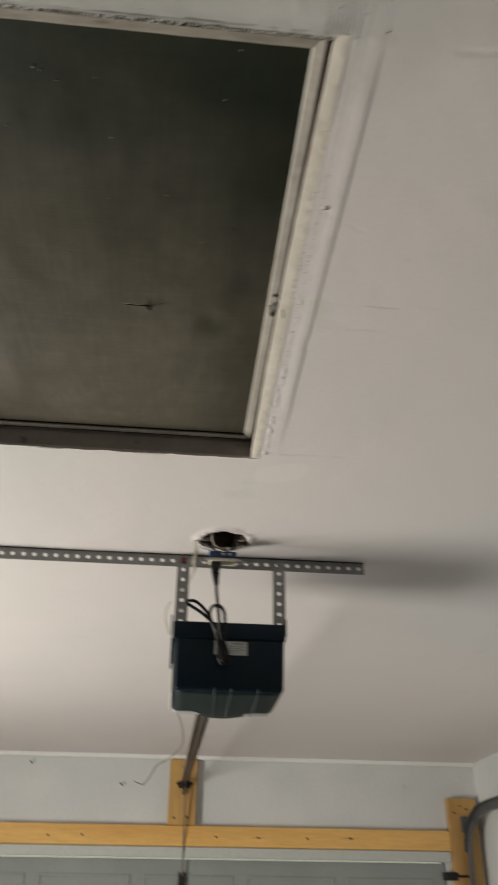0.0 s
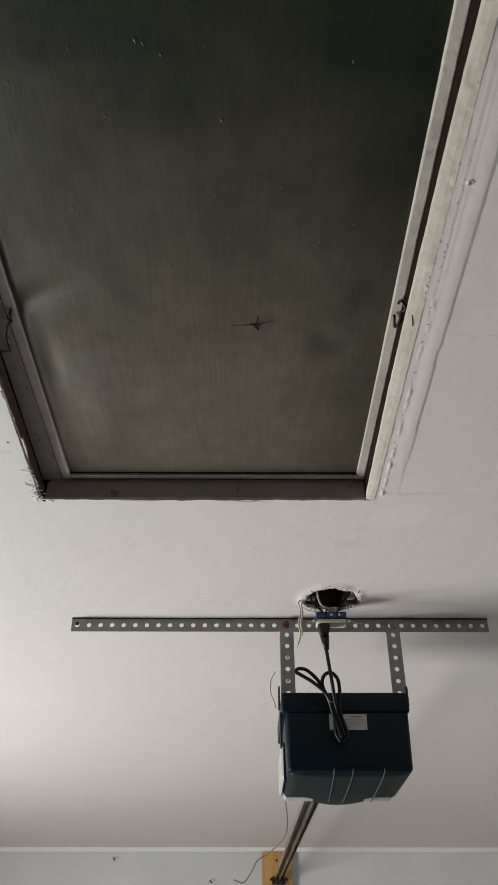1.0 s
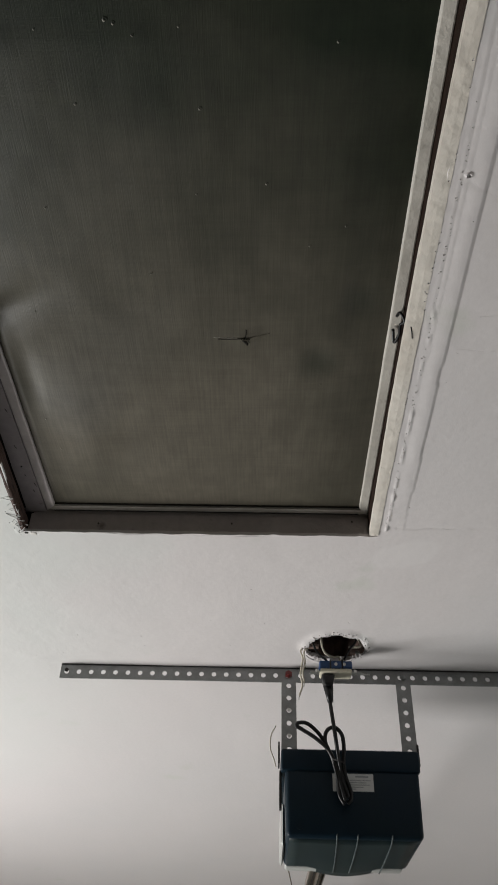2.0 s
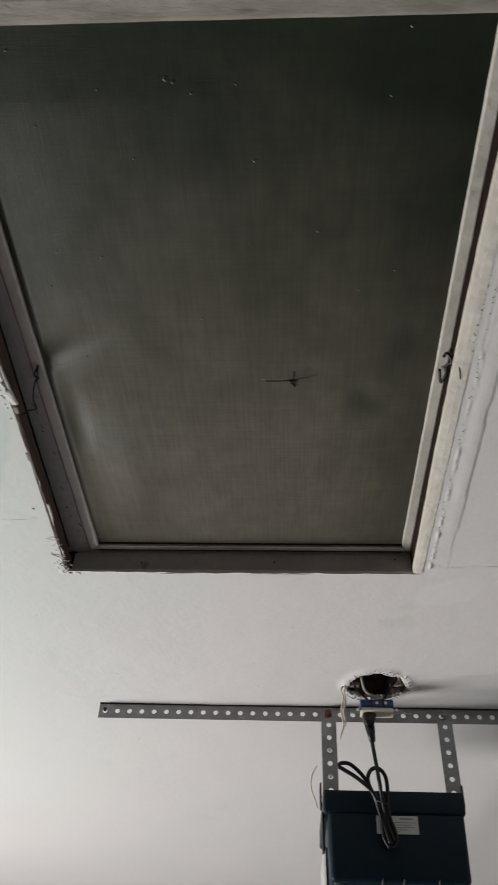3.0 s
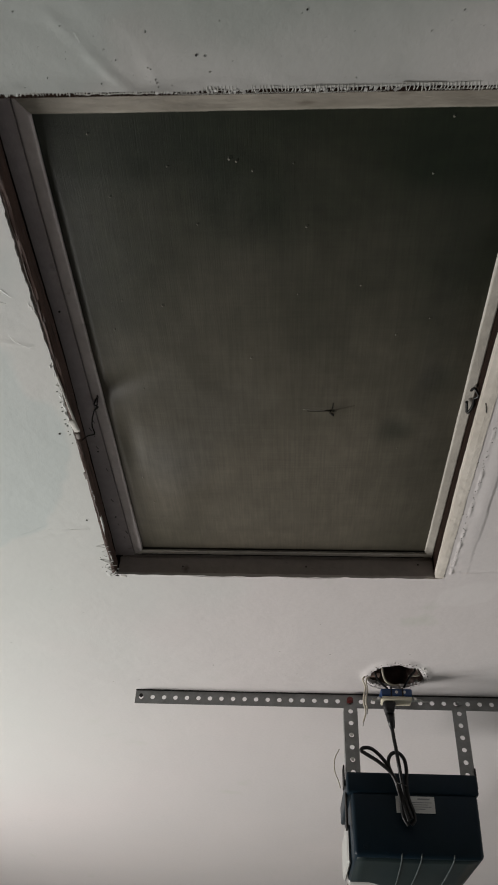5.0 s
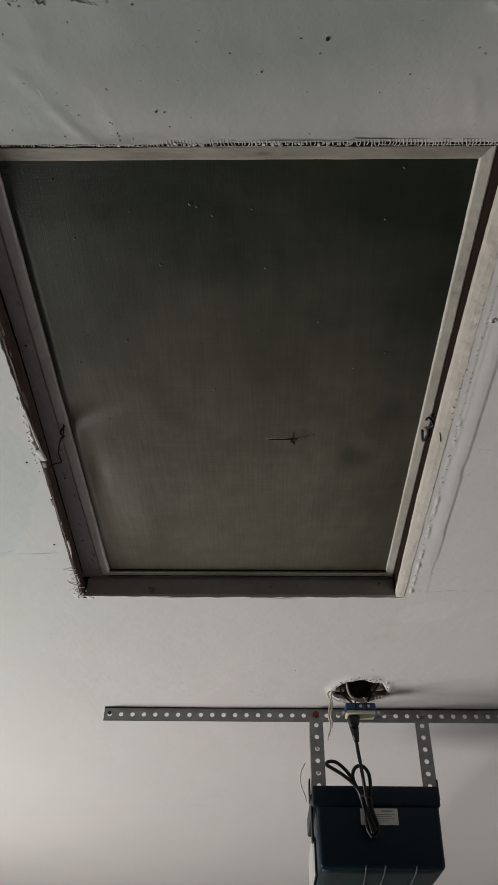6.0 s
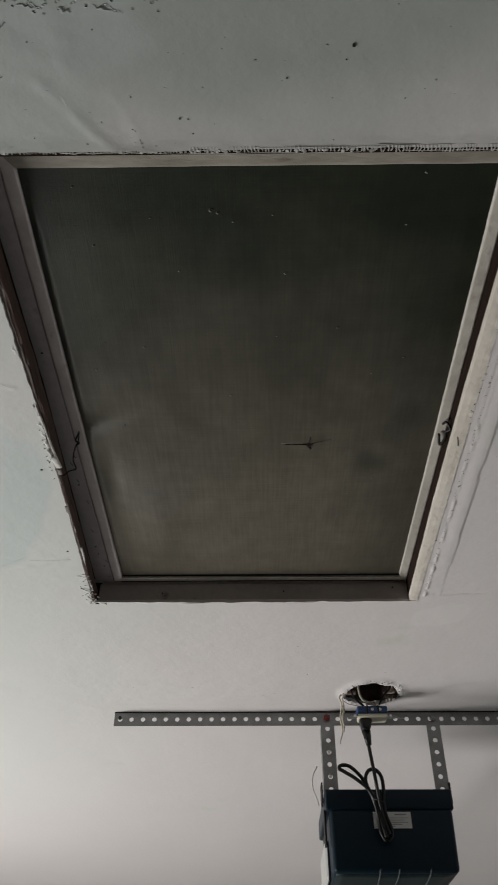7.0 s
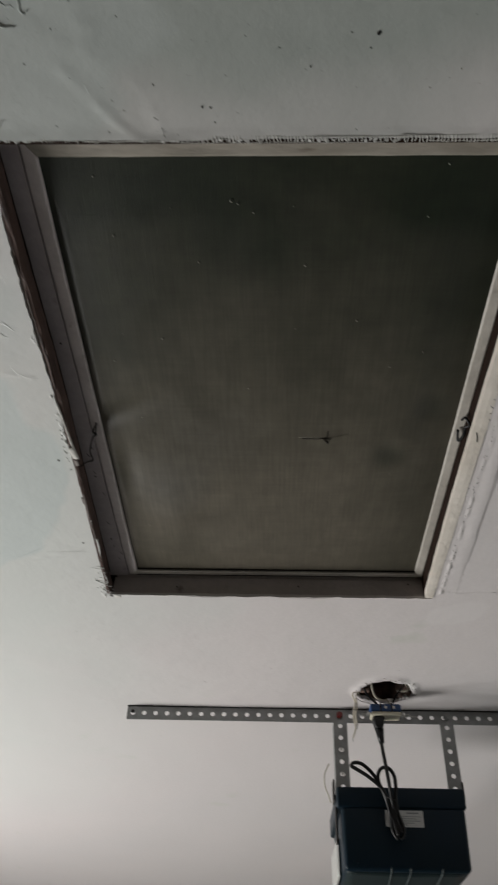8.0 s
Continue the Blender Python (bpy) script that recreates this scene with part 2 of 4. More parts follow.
def weave(m, much):
    """Uneven threads, both ways, in the colour of the dust that lies on them."""
    t = m.node_tree
    b = t.nodes["Principled BSDF"]
    geo = t.nodes.new("ShaderNodeNewGeometry")
    for stretch, amount in (((420, 14, 1), 0.08 * much), ((12, 380, 1), 0.04 * much), ((45, 32, 1), 0.07 * much)):
        mp, w, r, x = (t.nodes.new("ShaderNode" + k) for k in ("Mapping", "TexNoise", "MapRange", "Mix"))
        mp.inputs["Scale"].default_value = stretch
        w.inputs["Scale"].default_value, w.inputs["Detail"].default_value = 1.0, 2
        t.links.new(geo.outputs["Position"], mp.inputs["Vector"])
        t.links.new(mp.outputs["Vector"], w.inputs["Vector"])
        r.inputs["From Min"].default_value, r.inputs["From Max"].default_value = 0.35, 0.65
        r.inputs["To Min"].default_value, r.inputs["To Max"].default_value = 1 - amount, 1 + amount
        t.links.new(w.outputs["Fac"], r.inputs["Value"])
        x.data_type, x.blend_type, x.clamp_result = "RGBA", "MULTIPLY", False
        x.inputs["Factor"].default_value = 1.0
        t.links.new(b.inputs["Base Color"].links[0].from_socket, x.inputs["A"])
        t.links.new(r.outputs["Result"], x.inputs["B"])
        t.links.new(x.outputs["Result"], b.inputs["Base Color"])


weave(M_SCREEN, 1.1)


# ---- mesh helpers ----
def part(name, bm, material, parent=None, label="", smooth=False):
    me = bpy.data.meshes.new(name)
    bm.normal_update()
    bm.to_mesh(me)
    bm.free()
    me.materials.append(material)
    if smooth:
        me.polygons.foreach_set("use_smooth", [True] * len(me.polygons))
    ob = new(name, me)
    if parent:
        ob.parent = parent
    if label:
        tagged(ob, label)
    return ob


def empty(name, label, category, group="", kind=""):
    return tagged(new(name), label, category, group, kind)


def box(lo, hi, bevel=0.0, segs=2, bm=None):
    own = bmesh.new()
    bmesh.ops.create_cube(own, size=1)
    c = [(a + b) / 2 for a, b in zip(lo, hi)]
    d = [b - a for a, b in zip(lo, hi)]
    for v in own.verts:
        v.co = Vector([c[i] + v.co[i] * d[i] for i in range(3)])
    if bevel:
        bmesh.ops.bevel(own, geom=own.edges[:], offset=bevel, segments=segs, profile=0.5, affect="EDGES")
    return join(bm, own)


def join(bm, own):
    if bm is None:
        return own
    tmp = bpy.data.meshes.new("tmp")
    own.to_mesh(tmp)
    own.free()
    bm.from_mesh(tmp)
    bpy.data.meshes.remove(tmp)
    return bm


def disc(c, axis, r, h, segs=12, bm=None, r2=None):
    """A short cylinder or cone centred at c along axis."""
    own = bmesh.new()
    bmesh.ops.create_cone(own, cap_ends=True, segments=segs, radius1=r, radius2=r if r2 is None else r2, depth=h)
    q = Vector((0, 0, 1)).rotation_difference(Vector(axis).normalized()).to_matrix().to_4x4()
    bmesh.ops.transform(own, matrix=Matrix.Translation(c) @ q, verts=own.verts)
    return join(bm, own)


def glide(pts, n=8):
    """A smooth line through points."""
    p = [Vector(a) for a in pts]
    p = [2 * p[0] - p[1]] + p + [2 * p[-1] - p[-2]]
    out = []
    for i in range(1, len(p) - 2):
        for k in range(n):
            u = k / n
            a, b, c, d = p[i - 1], p[i], p[i + 1], p[i + 2]
            out.append(0.5 * ((2 * b) + (c - a) * u + (2 * a - 5 * b + 4 * c - d) * u * u + (3 * b - 3 * c + d - a) * u ** 3))
    return out + [p[-2]]


def tube(pts, r, n=8, segs=8, bm=None, flat=1.0):
    own = bmesh.new()
    line = glide(pts, n) if n > 1 else [Vector(a) for a in pts]
    side = None
    rings = []
    for i, c in enumerate(line):
        d = (line[min(i + 1, len(line) - 1)] - line[max(i - 1, 0)]).normalized()
        if side is None:
            side = d.orthogonal().normalized()
        side = (side - d * side.dot(d)).normalized()
        up = d.cross(side)
        rings.append([own.verts.new(c + r * (math.cos(2 * math.pi * k / segs) * side + flat * math.sin(2 * math.pi * k / segs) * up)) for k in range(segs)])
    for a, b in zip(rings, rings[1:]):
        for k in range(segs):
            own.faces.new((a[k], a[(k + 1) % segs], b[(k + 1) % segs], b[k]))
    own.faces.new(rings[0][::-1])
    own.faces.new(rings[-1])
    return join(bm, own)


def grid_mesh(name, verts, faces, material):
    me = bpy.data.meshes.new(name)
    me.from_pydata(verts, [], faces)
    me.materials.append(material)
    me.polygons.foreach_set("use_smooth", [True] * len(me.polygons))
    me.update()
    return me


def fbm(x, y, s, k=3):
    return noise.fractal(Vector((x * s, y * s, 3.7)), 1.0, 2.0, k)


# ---- ceiling ----
HX0, HX1, HY0, HY1 = -0.587, -0.024, 0.4585, 1.306
JX, JY, JR = -0.060, 1.700, 0.057


def left_edge(y):
    """How far the ragged left edge of the opening stands in from HX0."""
    return 0.0062 * min(1, max(0, (HY1 - y) / 0.15)) + 0.0095 * max(0, (0.55 - y) / 0.087)


def steps(*rows):
    out = []
    for a, b, d in rows:
        n = max(1, round((b - a) / d))
        out += [a + (b - a) * i / n for i in range(n)]
    return out + [rows[-1][1]]


def seg_dist(x, y, a, b):
    px, py, dx, dy = x - a[0], y - a[1], b[0] - a[0], b[1] - a[1]
    u = min(1, max(0, (px * dx + py * dy) / (dx * dx + dy * dy)))
    return math.hypot(px - u * dx, py - u * dy), u


CREASES = [((-0.487, 0.395), (-0.432, 0.456), 0.0045, 0.0013), ((-0.450, 0.440), (-0.425, 0.459), 0.0028, 0.0014), ((-0.432, 0.457), (-0.385, 0.461), 0.0025, 0.0018),
           ((-0.425, 0.405), (-0.398, 0.452), 0.0018, 0.0007), ((-0.460, 0.380), (-0.470, 0.300), 0.010, 0.0008),
           ((0.004, 0.857), (0.200, 0.850), 0.002, 0.0005), ((0.0, 0.903), (0.150, 0.903), 0.002, 0.0005),
           ((0.004, 1.284), (0.165, 1.280), 0.0025, -0.0012), ((0.09, 0.462), (0.34, 0.448), 0.0022, -0.0016),
           ((-0.75, 0.735), (-0.600, 0.772), 0.003, 0.0010), ((-0.72, 1.20), (-0.61, 1.165), 0.003, 0.0010),
           ((-0.085, 0.40), (-0.075, 0.44), 0.0025, 0.0014), ((-0.002, 0.683), (0.05, 0.712), 0.0018, -0.0008), ((-0.57, 1.3185), (-0.30, 1.3170), 0.0012, -0.0007), ((-0.079, 0.338), (-0.03, 0.335), 0.004, 0.003),
           ((-0.413, 0.430), (-0.403, 0.456), 0.0014, 0.0010),
           ((-0.437, 0.429), (-0.425, 0.450), 0.0016, 0.0006)]
# curled edges of peeling paint beside the hatch: a line, its width and how far it hangs
CURLS = [(((-0.5971, 0.541), (-0.5961, 0.564), (-0.5969, 0.603), (-0.5957, 0.633)), 0.0022, 0.0010), (((-0.6055, 0.606), (-0.609, 0.626), (-0.6137, 0.654)), 0.003, 0.0016),
         (((-0.6228, 0.629), (-0.617, 0.636), (-0.612, 0.648)), 0.003, 0.0016), (((-0.6274, 0.664), (-0.621, 0.680), (-0.610, 0.684), (-0.600, 0.696)), 0.0035, 0.0018),
         (((-0.629, 0.704), (-0.620, 0.701), (-0.6114, 0.703)), 0.0022, 0.0012), (((-0.5927, 0.526), (-0.5796, 0.5226)), 0.0025, 0.0013), (((-0.5851, 0.6995), (-0.5803, 0.7153)), 0.0030, 0.0020),
         (((-0.635, 0.690), (-0.638, 0.708), (-0.6334, 0.725)), 0.002, 0.0010), (((-0.6225, 0.747), (-0.612, 0.766), (-0.590, 0.772)), 0.0022, 0.0012), (((-0.640, 0.640), (-0.632, 0.652)), 0.0025, 0.0015),
         (((-0.689, 1.171), (-0.640, 1.170), (-0.590, 1.166)), 0.0012, 0.0005), (((-0.646, 1.135), (-0.690, 1.170), (-0.750, 1.203)), 0.0014, 0.0006),
         (((-0.574, 0.478), (-0.579, 0.486)), 0.005, 0.003), (((-0.579, 0.492), (-0.581, 0.505), (-0.580, 0.518)), 0.0035, 0.0020),
         (((-0.0246, 0.660), (-0.0250, 0.690)), 0.0025, 0.0016), (((-0.0240, 0.875), (-0.0250, 0.905)), 0.0022, 0.0014), (((-0.0250, 0.955), (-0.0255, 0.975)), 0.0022, 0.0014),
         (((-0.0071, 0.674), (0.008, 0.688), (0.0274, 0.698), (0.055, 0.715)), 0.0010, 0.0006), (((0.006, 1.2896), (0.066, 1.284), (0.139, 1.2836)), 0.0012, 0.0005),
         (((0.09, 0.462), (0.20, 0.456), (0.34, 0.448)), 0.0018, 0.0014), (((0.015, 0.9035), (0.065, 0.9055), (0.12, 0.904)), 0.0010, 0.0004), (((0.013, 0.857), (0.067, 0.852), (0.15, 0.850)), 0.0010, 0.0004),
         (((-0.075, 0.433), (-0.073, 0.442), (-0.077, 0.449), (-0.074, 0.457)), 0.0014, 0.0006), (((-0.079, 0.340), (-0.055, 0.337), (-0.034, 0.331)), 0.003, 0.0025),
         (((-0.560, 1.3095), (-0.42, 1.3085), (-0.25, 1.3100), (-0.05, 1.3085)), 0.0022, 0.0010), (((-0.570, 1.3190), (-0.42, 1.3175), (-0.29, 1.3165)), 0.0009, 0.0004),
         (((-0.472, 0.405), (-0.468, 0.409), (-0.466, 0.416)), 0.0016, 0.0009), (((0.020, 1.10), (0.012, 1.14), (0.010, 1.165)), 0.0014, 0.0005)]


NEAR_CRACKS = [(((-0.552, 0.362), (-0.539, 0.356), (-0.527, 0.356), (-0.517, 0.358)), 0.005, 0.004), (((-0.510, 0.328), (-0.511, 0.341), (-0.510, 0.346), (-0.504, 0.346)), 0.004, 0.003), (((-0.494, 0.332), (-0.485, 0.331), (-0.476, 0.333)), 0.003, 0.002), (((-0.459, 0.332), (-0.448, 0.336)), 0.005, 0.003), (((-0.431, 0.331), (-0.415, 0.335)), 0.004, 0.003), (((-0.543, 0.340), (-0.526, 0.339), (-0.515, 0.344)), 0.003, 0.0015)]


def droop(x, y):
    """How far the plaster hangs below its plane."""
    h = 0.0010 * fbm(x, y, 4) + 0.0003 * fbm(x, y, 30)
    if -0.8 < x < 0.35 and 0.25 < y < 1.35:
        for a, b, w, d in CREASES:
            r, u = seg_dist(x, y, a, b)
            if r < 4 * w:
                h += d * math.exp(-(r / w) ** 2) * (0.7 + 0.6 * fbm(x, y, 60))
        if HX1 - 0.01 < x < 0.03 and 0.40 < y < 1.29:
            # taped joint: flat strip, a torn ridge of compound, then a feathered swell with a crisp outer lip
            edge = 0.0135 + 0.0022 * fbm(0.3, y, 5) + 0.0006 * fbm(0.3, y, 40)
            fade = min(1, max(0, (y - 0.42) / 0.1))
            low = min(1, max(0, (1.265 - y) / 0.17))
            if x < edge:
                u = max(0, (x + 0.010) / (edge + 0.010))
                h += fade * (0.0005 + 0.0003 * fbm(x, y, 70) + low * 0.0015 * (math.sin(math.pi * min(1, 0.72 * u)) ** 1.5 if u > 0 else 0))
            ridge = -0.0118 + 0.0016 * fbm(0.6, y, 9)
            if y > 0.80 and abs(x - ridge) < 0.004:
                h += 0.0024 * math.exp(-((x - ridge) / 0.0016) ** 2) * max(0, 0.35 + 1.5 * fbm(x, y, 55))
            for line in (-0.0150, -0.0085):
                if y < 0.92:
                    h += 0.0006 * math.exp(-((x - line - 0.001 * fbm(0.1, y, 6)) / 0.0012) ** 2)
        if y < HY0 + 0.01 and -0.62 < x < 0.02:
            h += 0.0012 * math.exp(-((y - HY0) / 0.007) ** 2) * (1 + fbm(x, y, 40))
    if -0.60 < x < -0.02 and abs(y - HY1) < 0.02:
        h += 0.0014 * math.exp(-((y - HY1) / 0.0035) ** 2) * (1 + fbm(x, y, 25))
    d = math.hypot(x - JX, y - JY)
    if d < 0.11:
        h += 0.0038 * math.exp(-((d - JR - 0.003) / 0.010) ** 2) * (1 + 0.8 * fbm(x, y, 30))
    return h


def build_ceiling():
    xs = steps((WEST, -0.70, 0.035), (-0.70, -0.65, 0.005), (-0.65, HX0, 0.002), (HX0, HX1, 0.005), (HX1, 0.03, 0.002), (0.03, 0.22, 0.005), (0.22, EAST, 0.035))
    ys = steps((SOUTH, 0.28, 0.04), (0.28, HY0, 0.004), (HY0, 0.80, 0.0025), (0.80, 1.12, 0.005), (1.12, HY1, 0.0035), (HY1, 1.48, 0.005), (1.48, 1.62, 0.01), (1.62, 1.79, 0.005), (1.79, FAR, 0.05))
    nx, ny = len(xs), len(ys)
    ix0, ix1 = xs.index(HX0), xs.index(HX1)
    iy0, iy1 = ys.index(HY0), ys.index(HY1)
    verts = []
    for j, y in enumerate(ys):
        for i, x in enumerate(xs):
            px, py = x, y
            on = iy0 <= j <= iy1 and ix0 <= i <= ix1
            if on and i in (ix0, ix1):
                px += (left_edge(y) if i == ix0 else 0) + (0.0018 if i == ix0 else 0.0009) * fbm(x, y, 28) + 0.0012 * fbm(x, y, 110)
            if on and j in (iy0, iy1):
                py += (0.0005 if j == iy0 else 0.0014) * fbm(x, y, 40) + 0.0006 * fbm(x, y, 120)
            verts.append((px, py, CEIL - droop(x, y)))
    faces, edges = [], {}
    for j in range(ny - 1):
        for i in range(nx - 1):
            if ix0 <= i < ix1 and iy0 <= j < iy1:
                continue
            cx, cy = (xs[i] + xs[i + 1]) / 2, (ys[j] + ys[j + 1]) / 2
            if math.hypot(cx - JX, cy - JY) < JR * (1 + 0.13 * fbm(cx, cy, 35)):
                continue
            a = j * nx + i
            f = (a, a + nx, a + nx + 1, a + 1)
            faces.append(f)
            for k in range(4):
                e = (f[k], f[(k + 1) % 4])
                edges[e] = 1
    up = {}
    for a, b in list(edges):
        if (b, a) not in edges:
            for v in (a, b):
                if v not in up:
                    up[v] = len(verts)
                    verts.append(verts[v])
                    verts.append((verts[v][0], verts[v][1], CEIL + 0.004))
            faces.append((up[b], up[a], up[a] + 1, up[b] + 1))
    rnd = random.Random(5)

    def lump(x, y, r, h, n=7):
        base = len(verts)
        z = CEIL - droop(x, y) + 0.0004
        ang = rnd.random() * 6
        for k in range(n):
            a = ang + 2 * math.pi * k / n
            q = r * rnd.uniform(0.7, 1.3)
            verts.append((x + q * math.cos(a), y + q * math.sin(a) * 0.8, z))
        for k in range(n):
            a = ang + 2 * math.pi * k / n
            q = r * rnd.uniform(0.35, 0.7)
            verts.append((x + q * math.cos(a), y + q * math.sin(a) * 0.8, z - 0.0002 - 0.45 * h * rnd.uniform(0.6, 1)))
        for k in range(n):
            faces.append((base + k, base + n + k, base + n + (k + 1) % n, base + (k + 1) % n))
        faces.append(tuple(base + n + k for k in range(n)))

    def bar(x0, y0, x1, y1, w, h):
        base = len(verts)
        d = Vector((x1 - x0, y1 - y0))
        s = Vector((-d.y, d.x)).normalized() * w / 2
        for dz in (0.0006, -h):
            for px, py in ((x0 - s.x, y0 - s.y), (x1 - s.x, y1 - s.y), (x1 + s.x, y1 + s.y), (x0 + s.x, y0 + s.y)):
                verts.append((px, py, CEIL - droop(px, py) + dz))
        for f in ((4, 7, 6, 5), (0, 1, 5, 4), (1, 2, 6, 5), (2, 3, 7, 6), (3, 0, 4, 7)):
            faces.append(tuple(base + k for k in f))

    def flake(line, w, drop):
        """A lifted, curled paint edge with a ragged free side."""
        p = glide([(q[0], q[1], 0) for q in line], max(3, int(14 / len(line))))
        rows = []
        for k, c in enumerate(p):
            d = (p[min(k + 1, len(p) - 1)] - p[max(k - 1, 0)]).normalized()
            side = Vector((-d.y, d.x, 0))
            if side.x > 0:
                side = -side
            c = c + side * 0.0008 * rnd.gauss(0, 1)
            end = min(1, 4 * min(k, len(p) - 1 - k) / len(p) + 0.15)
            z = CEIL - droop(c.x, c.y) + 0.0002
            wide, hang = w * end * rnd.uniform(0.75, 1.2), drop * end * rnd.uniform(0.7, 1.25)
            row = []
            for q, dz in ((0, 0), (0.5, -0.65), (1.0, -1.0), (0.85, -0.75)):
                row.append(len(verts))
                verts.append((c.x + side.x * wide * q, c.y + side.y * wide * q, z + hang * dz))
            rows.append(row)
        for a, b in zip(rows, rows[1:]):
            for k in range(3):
                faces.append((a[k], a[k + 1], b[k + 1], b[k]))

    for line, w, drop in CURLS:
        flake(line, w, 0.55 * drop)
    flake(((-0.5700, 0.4575), (-0.5620, 0.4520), (-0.5470, 0.4385)), 0.0030, 0.0026)
    # lifting paint towards the room side
    for line, w, drop in NEAR_CRACKS:
        flake(line, 0.6 * w, 0.6 * drop)
    # torn paint round the box hole
    for k in range(11):
        a0, q = -1.4 + 0.36 * k + rnd.gauss(0, 0.1), JR * rnd.uniform(1.02, 1.22)
        flake([(JX + q * (1.12 if k % 2 else 1.0) * math.cos(a0 + u), JY + q * math.sin(a0 + u)) for u in (0, 0.2, 0.42, 0.6)], rnd.uniform(0.002, 0.005), rnd.uniform(0.001, 0.003))
    y = 0.80
    while y < 0.93:
        x = HX0 + left_edge(y)
        flake(((x - 0.001, y), (x + rnd.uniform(-0.001, 0.0015), y + rnd.uniform(0.008, 0.02))), rnd.uniform(0.002, 0.004), rnd.uniform(0.001, 0.003))
        y += rnd.uniform(0.012, 0.022)
    # plaster pimples, thick on the near side
    for _ in range(420):
        lump(rnd.uniform(-0.62, 0.10), 0.457 - abs(rnd.gauss(0, 0.085)), rnd.choice((0.0006, 0.0007, 0.0009, 0.0012, 0.0019)) * rnd.uniform(0.8, 1.3), rnd.uniform(0.0002, 0.0006))
    for _ in range(16):
        lump(rnd.uniform(-0.49, -0.36), rnd.uniform(0.318, 0.343), rnd.uniform(0.0012, 0.0035), rnd.uniform(0.0008, 0.002))
    for _ in range(80):
        lump(rnd.uniform(-0.60, 0.05), rnd.uniform(0.30, 0.455), rnd.uniform(0.0012, 0.0024), rnd.uniform(0.0002, 0.0009), 8)
    for _ in range(26):
        x, y, turn = rnd.uniform(-0.56, -0.38), rnd.uniform(0.312, 0.336), rnd.uniform(-0.6, 0.6)
        for _ in range(rnd.randint(2, 6)):
            nx_, ny_ = x + 0.0030 * math.cos(turn), y + 0.0030 * math.sin(turn)
            bar(x, y, nx_, ny_, rnd.uniform(0.0009, 0.0018), rnd.uniform(0.0002, 0.0006))
            x, y, turn = nx_, ny_, turn + rnd.gauss(0, 0.6)
    for _ in range(34):
        x = rnd.uniform(-0.53, 0.02)
        bar(x, rnd.uniform(0.296, 0.330), x + rnd.uniform(0.004, 0.014), rnd.uniform(0.305, 0.330), rnd.uniform(0.001, 0.002), rnd.uniform(0.0001, 0.0004))
    for _ in range(40):
        lump(rnd.uniform(-0.9, 0.35), rnd.uniform(1.32, 2.2), rnd.uniform(0.0006, 0.0016), 0.0008)
    for _ in range(26):
        lump(rnd.uniform(0.0, 0.30), rnd.uniform(0.5, 1.3), rnd.uniform(0.0006, 0.0016), 0.0009)
    # torn edge along the cream board and chips at the bare edge
    for _ in range(120):
        y = rnd.uniform(0.48, 1.30)
        lump(-0.0240 + rnd.gauss(0, 0.0008) + 0.003 * fbm(0, y, 20), y, rnd.uniform(0.0008, 0.0026), rnd.uniform(0.0008, 0.0026), 5)
    for _ in range(110):
        y = rnd.uniform(0.6, 1.29)
        lump(-0.0130 + rnd.gauss(0, 0.0012) + 0.003 * fbm(0.7, y, 12), y, rnd.uniform(0.0006, 0.0018), rnd.uniform(0.0008, 0.0020), 5)
    lump(-0.0065, 0.675, 0.0058, 0.005)
    for _ in range(12):
        lump(-0.5865 + rnd.gauss(0, 0.0012), rnd.gauss(0.925, 0.04), rnd.uniform(0.001, 0.003), rnd.uniform(0.001, 0.004), 5)
    for _ in range(24):
        lump(-0.594 + rnd.gauss(0, 0.005), rnd.gauss(1.285, 0.014), rnd.uniform(0.001, 0.003), rnd.uniform(0.0008, 0.0022), 7)
    for _ in range(90):
        a = rnd.uniform(0, 6.28)
        q = JR * rnd.uniform(1.0, 1.18)
        lump(JX + q * math.cos(a), JY + q * math.sin(a), rnd.uniform(0.0012, 0.004), rnd.uniform(0.001, 0.0035), 5)
    # joint tape showing through the paint
    for j in range(6):
        for k in range(8):
            lump(-0.411 + 0.0034 * k + 0.0008 * j, 0.438 + 0.0034 * j, 0.0013 * rnd.uniform(0.8, 1.2), 0.0002, 6)
    for k in range(9):
        bar(-0.048 + 0.004 * k, 0.405, -0.047 + 0.004 * k, 0.458, 0.0008, 0.00005)
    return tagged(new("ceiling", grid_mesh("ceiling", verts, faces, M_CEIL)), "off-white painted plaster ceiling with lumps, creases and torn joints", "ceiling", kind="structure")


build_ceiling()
# Unseen cover added over the ceiling so outside light cannot leak in.
tagged(part("attic_light_block", box((WEST - 0.12, SOUTH - 0.12, 2.60), (EAST + 0.12, FAR + 0.12, 2.63)), M_VOID), "unseen dark boards added above to stop light leaks", "roof deck", kind="structure")

# ---- shell of the garage ----
T = 0.12


def wall(name, lo, hi, label, material=M_WALL):
    return tagged(part(name, box(lo, hi), material), label, "wall", kind="structure")


bm = box((WEST, FAR, 1.935), (EAST, FAR + T, 2.60))
box((WEST, FAR, 0), (-1.44, FAR + T, 1.935), bm=bm)
box((1.40, FAR, 0), (EAST, FAR + T, 1.935), bm=bm)
tagged(part("wall_north", bm, M_WALL), "pale grey painted wall above the garage door", "wall", kind="structure")
wall("wall_east", (EAST, SOUTH - T, 0), (EAST + T, FAR + T, 2.60), "pale grey painted side wall")
wall("wall_south", (WEST - T, SOUTH - T, 0), (EAST, SOUTH, 2.60), "unseen back wall, kept dark to cut bounced light", M_UNSEEN_WALL)
